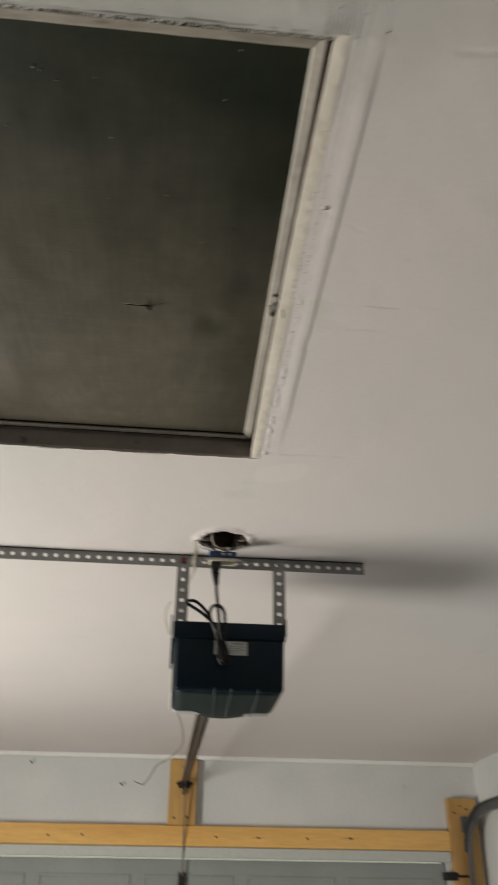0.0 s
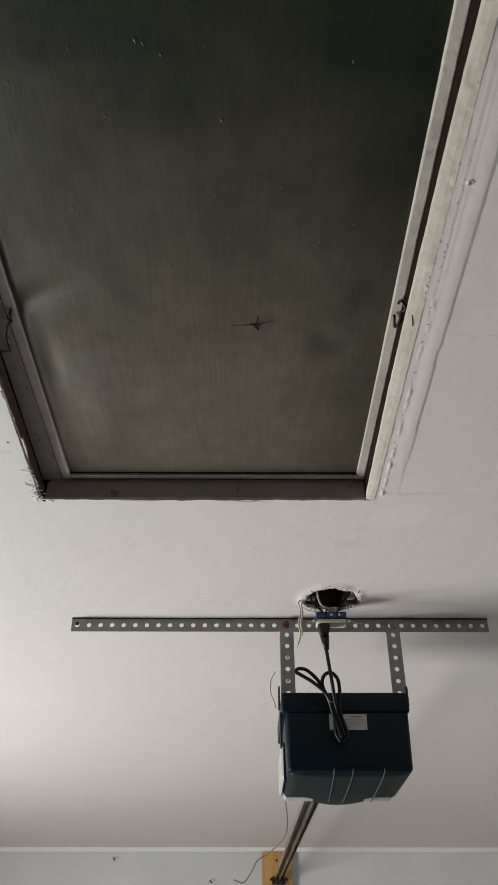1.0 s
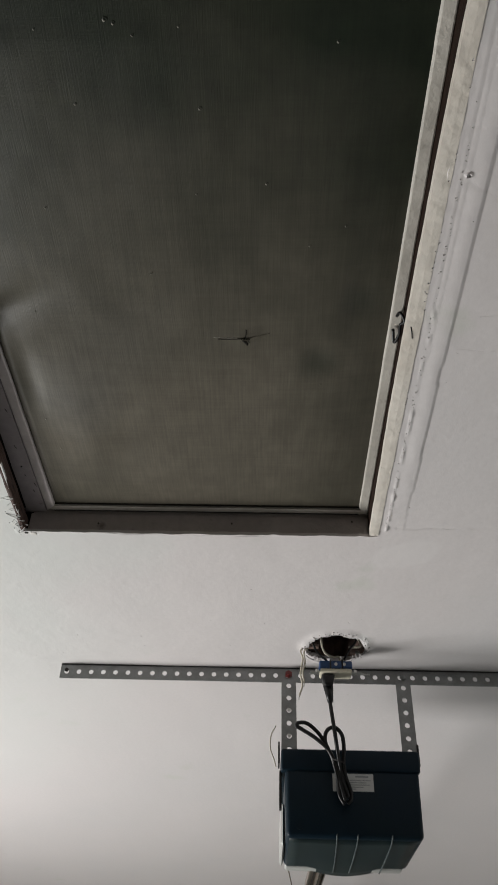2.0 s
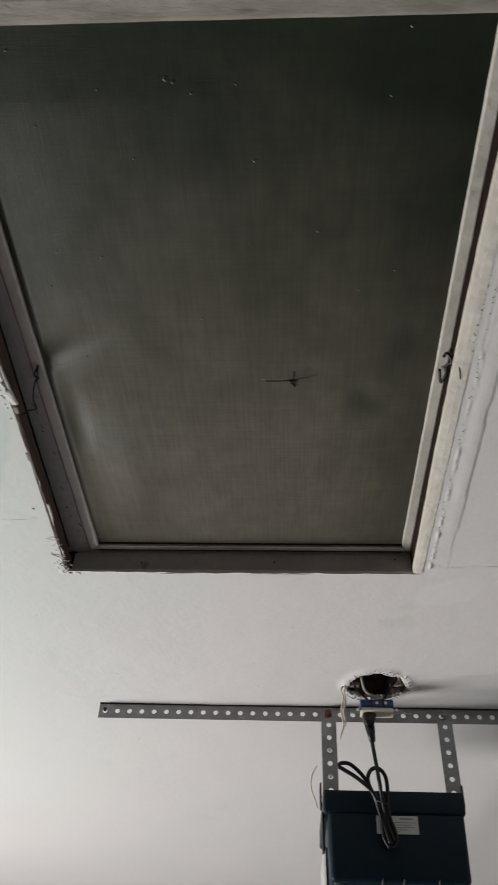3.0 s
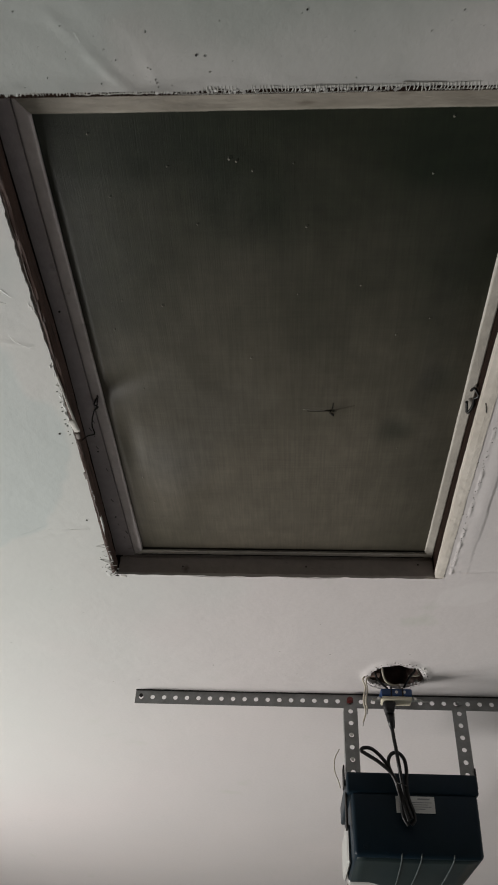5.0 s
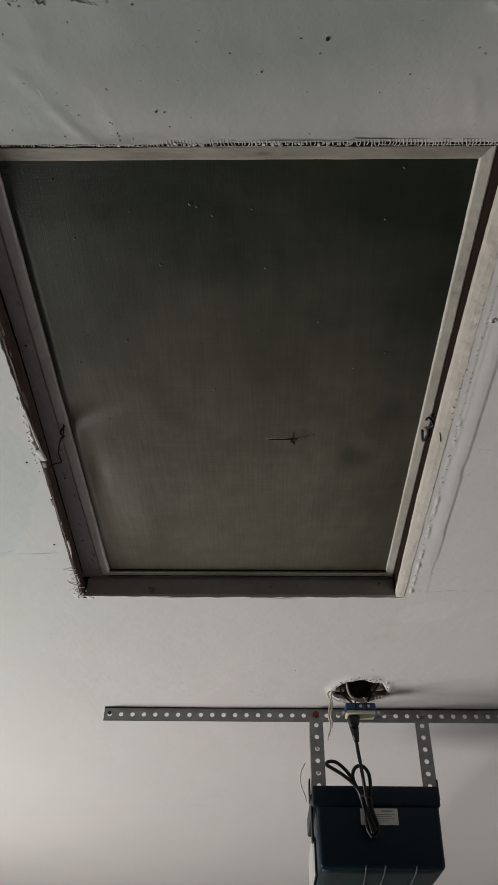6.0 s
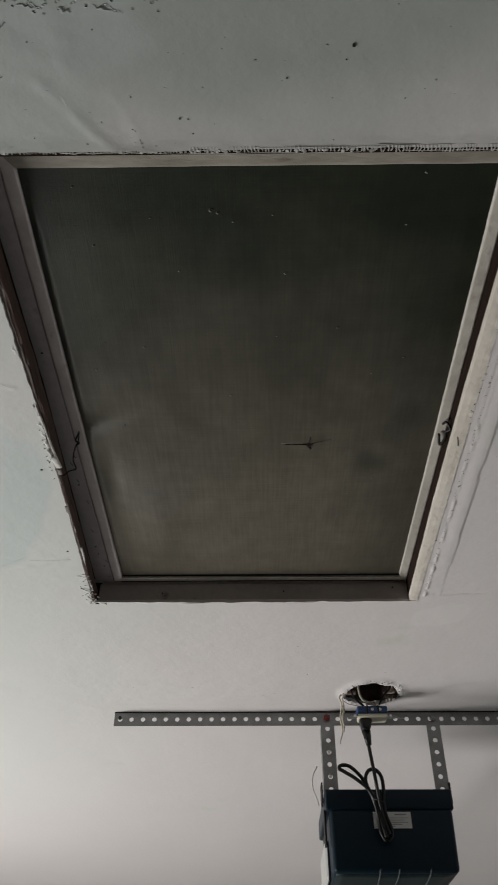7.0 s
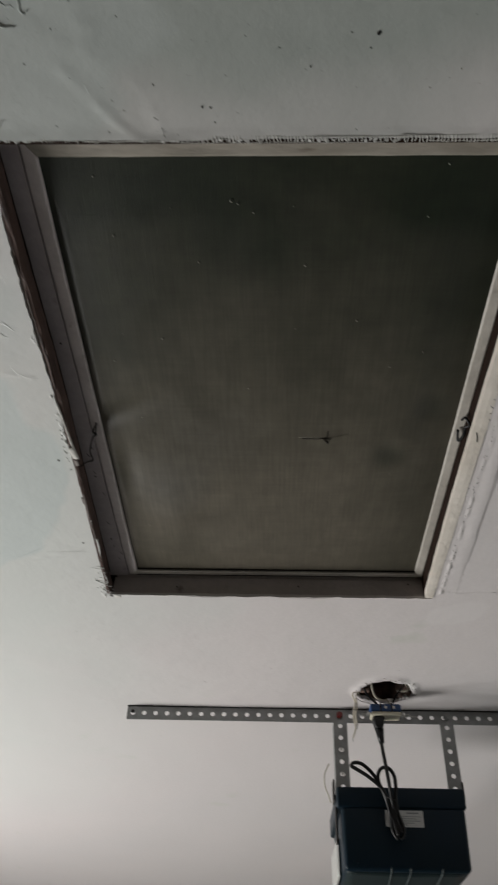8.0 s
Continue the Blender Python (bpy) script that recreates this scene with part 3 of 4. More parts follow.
bm = box((WEST - T, SOUTH, 0), (WEST, WIN["y0"], 2.60))
box((WEST - T, WIN["y1"], 0), (WEST, FAR + T, 2.60), bm=bm)
box((WEST - T, WIN["y0"], 0), (WEST, WIN["y1"], WIN["z0"]), bm=bm)
box((WEST - T, WIN["y0"], WIN["z1"]), (WEST, WIN["y1"], 2.60), bm=bm)
tagged(part("wall_west", bm, M_UNSEEN_WALL), "unseen side wall with a window opening, kept dark to cut bounce", "wall", kind="structure")
tagged(part("floor", box((WEST - T, SOUTH - T, -0.1), (EAST + T, FAR + T, 0.0)), M_FLOOR), "grey concrete garage floor", "floor", kind="structure")
tagged(part("trim", box((WEST, FAR - 0.030, CEIL - 0.022), (EAST, FAR - 0.001, CEIL), 0.003), M_TRIM), "white painted batten along the ceiling joint", "trim", kind="structure")


# ---- hatch ----
def build_hatch():
    lining = empty("hatch_lining", "worn grey and bare brown boards lining the ceiling hatch", "hatch lining", kind="structure")
    def edge_board(inner, outer, y0, y1, z0, z1, jag, n=260):
        """A rough-edged board along y between two lines inner(y) and outer(y)."""
        own = bmesh.new()
        rows = []
        for k in range(n + 1):
            y = y0 + (y1 - y0) * k / n
            a, b = inner(y) + jag * fbm(0.2, y, 26), outer(y) + jag * fbm(0.8, y, 30)
            lo = z0 + 0.4 * jag * fbm(0.5, y, 20)
            rows.append([own.verts.new(p) for p in ((a, y, z1), (a + 0.3 * jag * fbm(1.4, y, 110), y, (lo + z1) / 2), (a, y, lo + 0.0006), ((a + b) / 2, y, lo - 0.4 * jag * (1 + fbm(2.2, y, 90))), (b, y, lo), (b, y, z1))])
        for r, q in zip(rows, rows[1:]):
            for k in range(6):
                own.faces.new((r[k], r[(k + 1) % 6], q[(k + 1) % 6], q[k]))
        own.faces.new(rows[0])
        own.faces.new(rows[-1][::-1])
        bmesh.ops.recalc_face_normals(own, faces=own.faces[:])
        return own

    def brown_in(y):
        return -0.5725 - 0.0130 * max(0, (y - 0.80) / 0.517)

    part("board", edge_board(brown_in, lambda y: brown_in(y) - 0.0050, 0.462, 1.3085, CEIL - 0.0004, 2.4235, 0.0009), M_BROWN, lining, "bare brown splintered wood edge")
    part("plaster_edge", edge_board(lambda y: brown_in(y) - 0.0046, lambda y: brown_in(y) - 0.0170, 0.462, 1.300, CEIL + 0.0026, 2.4200, 0.0008), M_EDGE, lining, "grimy grey plaster edge")
    rnd = random.Random(8)
    for k in range(15):
        y = rnd.uniform(0.48, 1.22)
        x, long = brown_in(y) - rnd.uniform(0.0005, 0.0048), rnd.uniform(0.03, 0.11)
        part("splinter", tube(((x, y, CEIL - 0.0003), (x + rnd.gauss(0, 0.0006), y + long / 2, CEIL - 0.0009), (brown_in(y + long) - 0.003, y + long, CEIL - 0.0002)), rnd.uniform(0.0004, 0.0008), 5, 5), rnd.choice((M_BROWN, M_BROWN_DARK, M_EDGE)), lining)
    chip = box((-0.5800, 0.902, CEIL - 0.0045), (-0.5715, 0.927, CEIL - 0.0006), 0.0018, 2)
    for v in chip.verts:
        v.co.x += 0.35 * (v.co.y - 0.915) * 0.3 + 0.0018 * fbm(v.co.y, v.co.z, 140)
        v.co.z += 0.0012 * fbm(v.co.x, v.co.y, 160)
    part("plaster_chip", chip, M_PLASTER, lining, "loose white plaster chip", True)
    part("plaster_chip", tube(((-0.5792, 0.822, CEIL - 0.0003), (-0.5776, 0.842, CEIL - 0.0012), (-0.5772, 0.858, CEIL - 0.0006), (-0.5760, 0.880, CEIL - 0.0016), (-0.5752, 0.896, CEIL - 0.0012), (-0.5745, 0.905, CEIL - 0.0020)), 0.0017, 4, 6, flat=0.6), M_PLASTER, lining, "thin white flake of old plaster")
    part("plaster_chip", box((-0.5790, 0.932, CEIL - 0.0022), (-0.5735, 0.944, CEIL + 0.0010), 0.0014), M_EDGE, lining, "grey plaster crumb")
    part("plaster_chip", box((-0.5855, 1.020, CEIL - 0.0016), (-0.5800, 1.036, CEIL + 0.0010), 0.0014), M_EDGE, lining, "grey plaster crumb")
    part("board", edge_board(lambda y: -0.5585, lambda y: brown_in(y) - 0.0046, 0.462, 1.308, 2.4398, 2.4466, 0.0003), M_LINING_DULL, lining)
    # Near-black strip put behind the gap to give its shade.
    part("board", box((-0.612, 0.455, 2.4468), (-0.5560, 1.308, 2.4530)), M_VOID, lining, "near-black strip for the shaded gap between the boards")
    # Added dark strip: makes the shade between the tape threads.
    part("board", box((-0.572, 0.4560, CEIL + 0.0018), (-0.030, 0.4645, CEIL + 0.0075), 0.0008), M_BROWN_DARK, lining, "added dark strip for the shaded gap behind the joint tape")
    for k in range(9):
        y = rnd.uniform(0.94, 1.27)
        x = rnd.uniform(-0.574, -0.560)
        part("scratch", tube(((x, y, 2.4396), (x + 0.0012, y + 0.004, 2.4393), (x + rnd.gauss(0.002, 0.001), y + rnd.uniform(0.004, 0.009), 2.4396)), 0.0005, 3, 5), M_DARK, lining)
    part("board", box((-0.5830, 1.3085, CEIL + 0.003), (-0.036, 1.330, 2.4375), 0.0015), M_LINING, lining)
    part("board", box((-0.5795, 1.310, 2.438), (-0.036, 1.330, 2.50)), M_LINING, lining)
    part("board", box((-0.612, 0.455, 2.4532), (-0.5800, 1.330, 2.50)), M_LINING, lining)
    part("board", edge_board(lambda y: -0.0368 - 0.0034 * math.sin(3.93 * (y - 0.49)), lambda y: -0.0228, 0.455, 1.303, CEIL - 0.0014, 2.410, 0.0005), M_CREAM, lining, "cream painted board edge")
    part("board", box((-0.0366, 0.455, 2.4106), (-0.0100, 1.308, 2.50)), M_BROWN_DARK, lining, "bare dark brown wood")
    part("board", box((-0.5795, 0.440, CEIL + 0.014), (-0.036, 0.4625, 2.50)), M_LINING, lining)

    for x, y, z, ax in ((-0.255, 1.3082, 2.421, (0, 1, 0)), (-0.062, 1.3082, 2.428, (0, 1, 0)), (-0.47, 1.3082, 2.418, (0, 1, 0)), (-0.570, 1.02, 2.4396, (0, 0, 1)), (-0.572, 1.19, 2.4396, (0, 0, 1)), (-0.568, 0.75, 2.4396, (0, 0, 1))):
        part("nail", disc((x, y, z), ax, 0.0015, 0.0012, 7), M_DARK, lining)

    x0, x1, y0, y1 = -0.541, -0.052, 0.500, 1.287
    w, zb = 0.0195, 2.4405
    screen = empty("hatch_screen", "dusty dark torn cloth screen in a worn wooden frame", "screen")

    def rail(a, b, ao, bo, section):
        """A mitred length of moulding from inner edge a-b to outer edge ao-bo, with a stepped, rounded section."""
        own = bmesh.new()
        prof = {"flat": [(0.0, 0.012), (0.0, 0.0022), (0.10, 0.0004), (0.16, 0.0), (0.86, -0.0010), (0.95, -0.0004), (1.0, 0.0010), (1.0, 0.020)],
                "bevel": [(0.0, 0.012), (0.0, -0.0012), (0.07, -0.0026), (0.14, -0.0027), (0.90, 0.0006), (1.0, 0.0016), (1.0, 0.020)],
                "grooved": [(0.0, 0.012), (0.0, 0.0035), (0.05, 0.0025), (0.16, 0.0022), (0.18, 0.0075), (0.30, 0.0075), (0.32, 0.0004), (0.76, -0.0008), (0.80, 0.0002), (0.82, 0.0080), (1.0, 0.0080), (1.0, 0.020)]}[section]
        n = 60
        rows = []
        for k in range(n + 1):
            u = k / n
            row = []
            for q, dz in prof:
                p = Vector(a).lerp(Vector(ao), q).lerp(Vector(b).lerp(Vector(bo), q), u)
                row.append(own.verts.new((p.x + 0.0003 * fbm(p.x, p.y, 30), p.y + 0.0003 * fbm(p.y, p.x, 30), zb + dz + 0.0003 * fbm(p.x, p.y, 22))))
            rows.append(row)
        for r, s in zip(rows, rows[1:]):
            for k in range(len(prof) - 1):
                own.faces.new((r[k], r[k + 1], s[k + 1], s[k]))
        own.faces.new(rows[0])
        own.faces.new(rows[-1][::-1])
        bmesh.ops.recalc_face_normals(own, faces=own.faces[:])
        return own

    i = [(x0, y0), (x1, y0), (x1, y1), (x0, y1)]
    o = [(x0 - w + 0.0034, y0 - w - 0.004), (x1 + w - 0.0042, y0 - w - 0.004), (x1 + w - 0.0042, y1 + w), (x0 - w + 0.0034, y1 + w)]
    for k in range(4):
        part("moulding", rail(i[k], i[(k + 1) % 4], o[k], o[(k + 1) % 4], ("flat", "flat", "grooved", "bevel")[k]), (M_GRIMY_DIM, M_FRAME, M_FRAME, M_MOULD_L)[k], screen)
    # Near-black strips standing in for the shade in the moulding joints.
    for a, b in ((y1 - 0.0002, y1 + 0.0008), (y1 + w - 0.0036, y1 + w - 0.0010)):
        part("joint_shade_strip", box((x0 - 0.004, a, 2.4400), (x1 + 0.001, b, 2.4440)), M_VOID, screen, "near-black strip for the shade in the moulding joint")

    # the cloth: sags, with pushed-in and pushed-out places
    nx, ny = 170, 262
    dents = [(-0.516, 0.995, 0.016, 0.060, -0.0036), (-0.462, 1.025, 0.034, 0.055, 0.0040), (-0.135, 0.950, 0.018, 0.020, -0.0022),
             (-0.090, 0.860, 0.02, 0.05, -0.004), (-0.30, 1.17, 0.09, 0.05, 0.003), (-0.45, 1.12, 0.03, 0.05, 0.003), (-0.23, 0.915, 0.03, 0.012, 0.003)]
    verts, faces = [], []

    def cloth(x, y):
        u, v = (x - x0) / (x1 - x0), (y - y0) / (y1 - y0)
        s = 0.013 * max(0, 4 * u * (1 - u)) ** (0.2 if u < 0.5 else 0.6) * max(0, 4 * v * (1 - v)) ** 0.5
        for dx, dy, rx, ry, d in dents:
            s += d * math.exp(-((x - dx) / rx) ** 2 - ((y - dy) / ry) ** 2)
        r, along = seg_dist(x, y, (-0.545, 0.893), (-0.455, 0.838))
        s -= 0.0048 * math.exp(-(r / (0.012 + 0.010 * along)) ** 2) * (1 - 0.75 * along)
        r, along = seg_dist(x, y, (-0.520, 0.925), (-0.415, 0.868))
        s += 0.0012 * math.exp(-(r / 0.020) ** 2) * (1 - 0.6 * along)
        edge = min(1, 45 * u, 8 * (1 - u), 12 * min(v, 1 - v))
        return 2.4430 - s * max(0, edge) ** 0.5 - 0.0010 * fbm(x, y, 9) * edge

    ex = 0.004
    for j in range(ny + 1):
        for k in range(nx + 1):
            x = x0 - ex + (x1 - x0 + 2 * ex) * k / nx
            y = y0 - ex + (y1 - y0 + 2 * ex) * j / ny
            verts.append((x, y, cloth(min(max(x, x0), x1), min(max(y, y0), y1))))
    for j in range(ny):
        for k in range(nx):
            a = j * (nx + 1) + k
            faces.append((a, a + nx + 1, a + nx + 2, a + 1))
    # pricked holes with raised rims
    holes = [(-0.333, 0.818, 1.2), (-0.437, 0.734, 1.2), (-0.485, 0.727, 0.8), (-0.502, 0.773, 1), (-0.202, 0.705, 1.1), (-0.116, 0.757, 1),
             (-0.154, 0.781, 1), (-0.266, 0.626, 1.3), (-0.385, 0.622, 1), (-0.346, 0.547, 1.5), (-0.339, 0.550, 1.2), (-0.323, 0.560, 1),
             (-0.281, 0.553, 0.8), (-0.411, 0.555, 0.8), (-0.488, 0.520, 1), (-0.476, 0.588, 1), (-0.138, 0.566, 1.2), (-0.125, 0.508, 1.3),
             (-0.275, 0.717, 0.8), (-0.480, 0.878, 0.9), (-0.509, 1.075, 1), (-0.500, 1.140, 1), (-0.130, 1.00, 0.7), (-0.24, 1.225, 0.8)]
    for hx, hy, s in holes:
        z, r = cloth(hx, hy), 0.0013 * s
        base = len(verts)
        for q, dz in ((1.5, 0.0002), (0.8, -0.0006 * s), (0.3, 0.0006)):
            for k in range(7):
                a = 2 * math.pi * k / 7
                verts.append((hx + r * q * math.cos(a), hy + 0.8 * r * q * math.sin(a), z + dz))
        for g in range(2):
            for k in range(7):
                faces.append((base + 7 * g + k, base + 7 * g + 7 + k, base + 7 * g + 7 + (k + 1) % 7, base + 7 * g + (k + 1) % 7))
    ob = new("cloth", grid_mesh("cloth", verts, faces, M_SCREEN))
    ob.parent = screen
    # the tear: near-black strips as the shaded slit, a hanging flap and pulled threads
    for name, pts, r, flat, m in (
            ("slit", ((-0.261, 0.9175), (-0.248, 0.9168), (-0.236, 0.9158), (-0.228, 0.9145)), 0.0011, 0.4, M_VOID),
            ("slit", ((-0.228, 0.9165), (-0.2265, 0.9085), (-0.2262, 0.902)), 0.0007, 0.3, M_VOID),
            ("flap", ((-0.2300, 0.9160), (-0.2262, 0.9215), (-0.2245, 0.9255)), 0.0017, 0.35, M_VOID),
            ("flap", ((-0.2330, 0.9150), (-0.2270, 0.9165), (-0.2215, 0.9150)), 0.0013, 0.5, M_SCREEN),
            ("thread", ((-0.224, 0.9145), (-0.210, 0.9115), (-0.197, 0.9085)), 0.0003, 1.0, M_SCREEN),
            ("thread", ((-0.266, 0.9150), (-0.250, 0.9148), (-0.236, 0.9138)), 0.0004, 1.0, M_FRAY)):
        p3 = [(p, q, cloth(p, q) - (0.0018 if name == "flap" else 0.0001 if name == "thread" else 0.0005)) for p, q in pts]
        part(name, tube(p3, r, 6, 6, flat=flat), m, screen, smooth=True)
    for hx, hy, q in holes:
        rim = [(hx - 0.0013 * q, hy + 0.0002), (hx - 0.0009 * q, hy + 0.0010 * q), (hx - 0.0001, hy + 0.0012 * q)]
        part("frayed_rim", tube([(a, b, cloth(a, b) - 0.0004) for a, b in rim], 0.00048 * q, 3, 5), M_FRAY, screen)
    # Unseen near-black board added as the dark attic void behind the cloth.
    part("void_backing", box((x0 - 0.015, y0 - 0.015, 2.466), (x1 + 0.012, y1 + 0.015, 2.474)), M_VOID, screen)


build_hatch()


def wire_hook(name, curves, label, material):
    root = empty(name, label, "wire hook", "hatch hooks")
    for pts, r in curves:
        part("wire", tube(pts, r, 6, 6), material, root, smooth=True)
    return root


wire_hook("wire_hook", [(((-0.047, 0.905, 2.436), (-0.044, 0.922, 2.431), (-0.040, 0.905, 2.428), (-0.041, 0.890, 2.427), (-0.037, 0.882, 2.424), (-0.043, 0.874, 2.430), (-0.045, 0.884, 2.436)), 0.0019),
                        (((-0.0345, 0.868, 2.3988), (-0.0322, 0.877, 2.3982), (-0.0305, 0.886, 2.3982)), 0.0007)],
          "bent dark wire hook twisted between frame and board", M_BLACK)
wire_hook("wire_hook", [(((-0.5480, 0.897, 2.4385), (-0.5500, 0.910, 2.432), (-0.5560, 0.922, 2.431), (-0.5610, 0.936, 2.430), (-0.5635, 0.950, 2.428), (-0.5600, 0.957, 2.420), (-0.5670, 0.951, 2.411), (-0.5750, 0.954, 2.405)), 0.0010),
                        (((-0.5475, 0.899, 2.4380), (-0.5530, 0.907, 2.431), (-0.5495, 0.914, 2.432), (-0.5550, 0.919, 2.431)), 0.0013)],
          "bent grey wire hook hanging on the frame", M_DARK)


def joint_tape():
    """Open weave of the joint tape along the near edge, and its torn end at the far corner."""
    tape = empty("joint_tape", "frayed pale joint tape hanging out along the hatch edge", "joint tape", kind="structure")
    rnd = random.Random(21)
    own = bmesh.new()
    x = -0.570
    while x < -0.012:
        bare = x > -0.185
        if bare or fbm(x, 0.2, 14) > -0.30:
            reach = 0.0010 * rnd.random() + (0.0062 if bare else 0.0050)
            y0 = 0.4560 - 0.0008 * rnd.random()
            tube(((x, y0, CEIL - 0.0004), (x + rnd.gauss(0, 0.0004), y0 + reach / 2, CEIL - 0.0006), (x + rnd.gauss(0, 0.0007), y0 + reach, CEIL - 0.0002 + 0.001 * rnd.random())), rnd.uniform(0.0004, 0.0007), 2, 5, bm=own)
        x += 0.0033 + rnd.gauss(0, 0.0004)
    part("cross_thread", own, M_TAPE, tape)
    for x0, x1, y, r in ((-0.185, -0.012, 0.4556, 0.0007), (-0.30, -0.18, 0.4570, 0.0009), (-0.560, -0.31, 0.4588, 0.0006), (-0.48, -0.40, 0.4605, 0.0009), (-0.16, -0.02, 0.4615, 0.0005), (-0.39, -0.20, 0.4622, 0.0005)):
        pts = [(x0 + (x1 - x0) * k / 14, y + 0.0011 * fbm(x0 + k, y, 3), CEIL - 0.0002 + 0.0003 * fbm(k, x0, 2)) for k in range(15)]
        part("edge_thread", tube(pts, r, 4, 5, flat=0.5), M_TAPE, tape)
    own = bmesh.new()
    for k in range(60):
        x = rnd.uniform(-0.57, -0.18)
        if fbm(x, 0.7, 12) > -0.1:
            disc((x, rnd.gauss(0.4600, 0.0010), CEIL - 0.0004), (rnd.gauss(0, 0.3), rnd.gauss(0, 0.3), 1), rnd.uniform(0.0008, 0.0018), 0.0012, 6, bm=own)
    part("compound_crumbs", own, M_CEIL, tape)
    for k in range(13):
        y = 1.214 + 0.0080 * k + rnd.gauss(0, 0.004)
        x, long, turn = -0.5835 + rnd.gauss(0, 0.002), rnd.uniform(0.006, 0.024), rnd.gauss(0.1, 0.5)
        pts = [(x - long * u * math.cos(turn), y + long * u * math.sin(turn) + rnd.gauss(0, 0.0012), CEIL - (0.0006 + 0.0030 * math.sin(math.pi * u) * rnd.random())) for u in (0, 0.35, 0.7, 1)]
        part("torn_thread", tube(pts, rnd.uniform(0.0005, 0.0010), 4, 5), M_CEIL, tape)
    part("corner_plug", box((-0.578, 1.3085, CEIL - 0.0012), (-0.568, 1.3165, CEIL + 0.0020), 0.0012), M_PLASTER, tape)
    # Near-black block put in place of the shaded hole at this corner.
    part("corner_dark_block", box((-0.5870, 1.3070, CEIL - 0.0010), (-0.5805, 1.3135, CEIL + 0.0020), 0.0016), M_VOID, tape, "near-black block for the dark hole at the corner")


joint_tape()


# ---- punched angle and hangers ----
PITCH, HOLE = 0.0254, 0.0050


def punched(bm, n, wide, thick, place):
    """A strip of n holed squares along its own x, wide in z, from y 0 to thick; place puts it in the world."""
    seg = 16
    for i in range(n):
        cx = (i + 0.5) * PITCH
        loops = []
        for y in (0, thick):
            ring, rim = [], []
            for k in range(seg):
                a = 2 * math.pi * k / seg
                c, s = math.cos(a), math.sin(a)
                m = max(abs(c), abs(s))
                ring.append(bm.verts.new(place @ Vector((cx + HOLE * c, y, wide / 2 + HOLE * s))))
                rim.append(bm.verts.new(place @ Vector((cx + PITCH / 2 * c / m, y, wide / 2 + wide / 2 * s / m))))
            loops.append((ring, rim))
        (r0, m0), (r1, m1) = loops
        for k in range(seg):
            q = (k + 1) % seg
            bm.faces.new((r0[k], r0[q], m0[q], m0[k]))
            bm.faces.new((r1[k], m1[k], m1[q], r1[q]))
            bm.faces.new((r0[k], r1[k], r1[q], r0[q]))
            right, left = k in (0, 1, 14, 15), k in (6, 7, 8, 9)
            if not (right and i < n - 1) and not (left and i > 0):
                bm.faces.new((m0[k], m0[q], m1[q], m1[k]))
    bmesh.ops.remove_doubles(bm, verts=bm.verts[:], dist=0.0001)
    bmesh.ops.recalc_face_normals(bm, faces=bm.faces[:])
    return bm


def build_angle():
    root = empty("punched_angle", "grey punched steel angle screwed along the ceiling", "angle bracket")
    W = 0.0285
    x0, y, n = -0.622, 1.800, 36
    part("front_flange", punched(bmesh.new(), n, W, 0.0022, Matrix.Translation((x0, y, CEIL - 0.0028 - W))), M_STEEL, root)
    # Dark strip standing in for the shadow gap over the angle.
    part("gap_shade_strip", box((x0, y - 0.0012, CEIL - 0.0026), (x0 + n * PITCH, y + 0.010, CEIL - 0.0006)), M_DARK, root, "dark strip for the shadow gap above the angle")
    bm = disc((-0.151, y - 0.003, 2.3845), (0, 1, 0), 0.0075, 0.006, 6)
    disc((-0.151, y - 0.006, 2.3845), (0, 1, 0), 0.0045, 0.006, 10, bm=bm)
    part("bolt", bm, M_RED, root, "dark red painted hex bolt")
    bm = disc((0.082, y - 0.003, 2.3845), (0, 1, 0), 0.0075, 0.005, 6)
    disc((0.082, y - 0.006, 2.3845), (0, 1, 0), 0.0035, 0.006, 10, bm=bm)
    part("bolt", bm, M_STEEL, root, "grey hex bolt")
    part("screw", disc((x0 + 0.0127, y - 0.0015, 2.3855), (0, 1, 0), 0.004, 0.003, 10), M_DARK, root)
    for x, lean, flip in ((-0.1655, -0.004, 1), (0.066, -0.006, -1)):
        strap = empty("hanger_strap", "grey punched steel hanger strap bolted to the ceiling angle", "hanger strap", "opener hangers")
        m = Matrix.Translation((x, y - 0.0030, 2.373)) @ Matrix(((0, 0, 1, 0), (0, 1, 0, 0), (-1, 0, 0, 0), (0, 0, 0, 1)))
        part("face", punched(bmesh.new(), 6, 0.0295, 0.0022, m), M_STEEL, strap)
        ex = x if flip > 0 else x + 0.0273
        part("side_flange", box((ex, y - 0.0006, 2.373 - 0.1524), (ex + 0.0022, y + 0.027, 2.3660)), M_STEEL, strap)
        for k, zz in enumerate((2.373 - PITCH * 2.5, 2.373 - PITCH * 4.5)):
            if flip > 0:
                part("screw", disc((x + 0.0147, y - 0.0045, zz), (0, 1, 0), 0.0036, 0.003, 8), M_ZINC, strap)


build_angle()


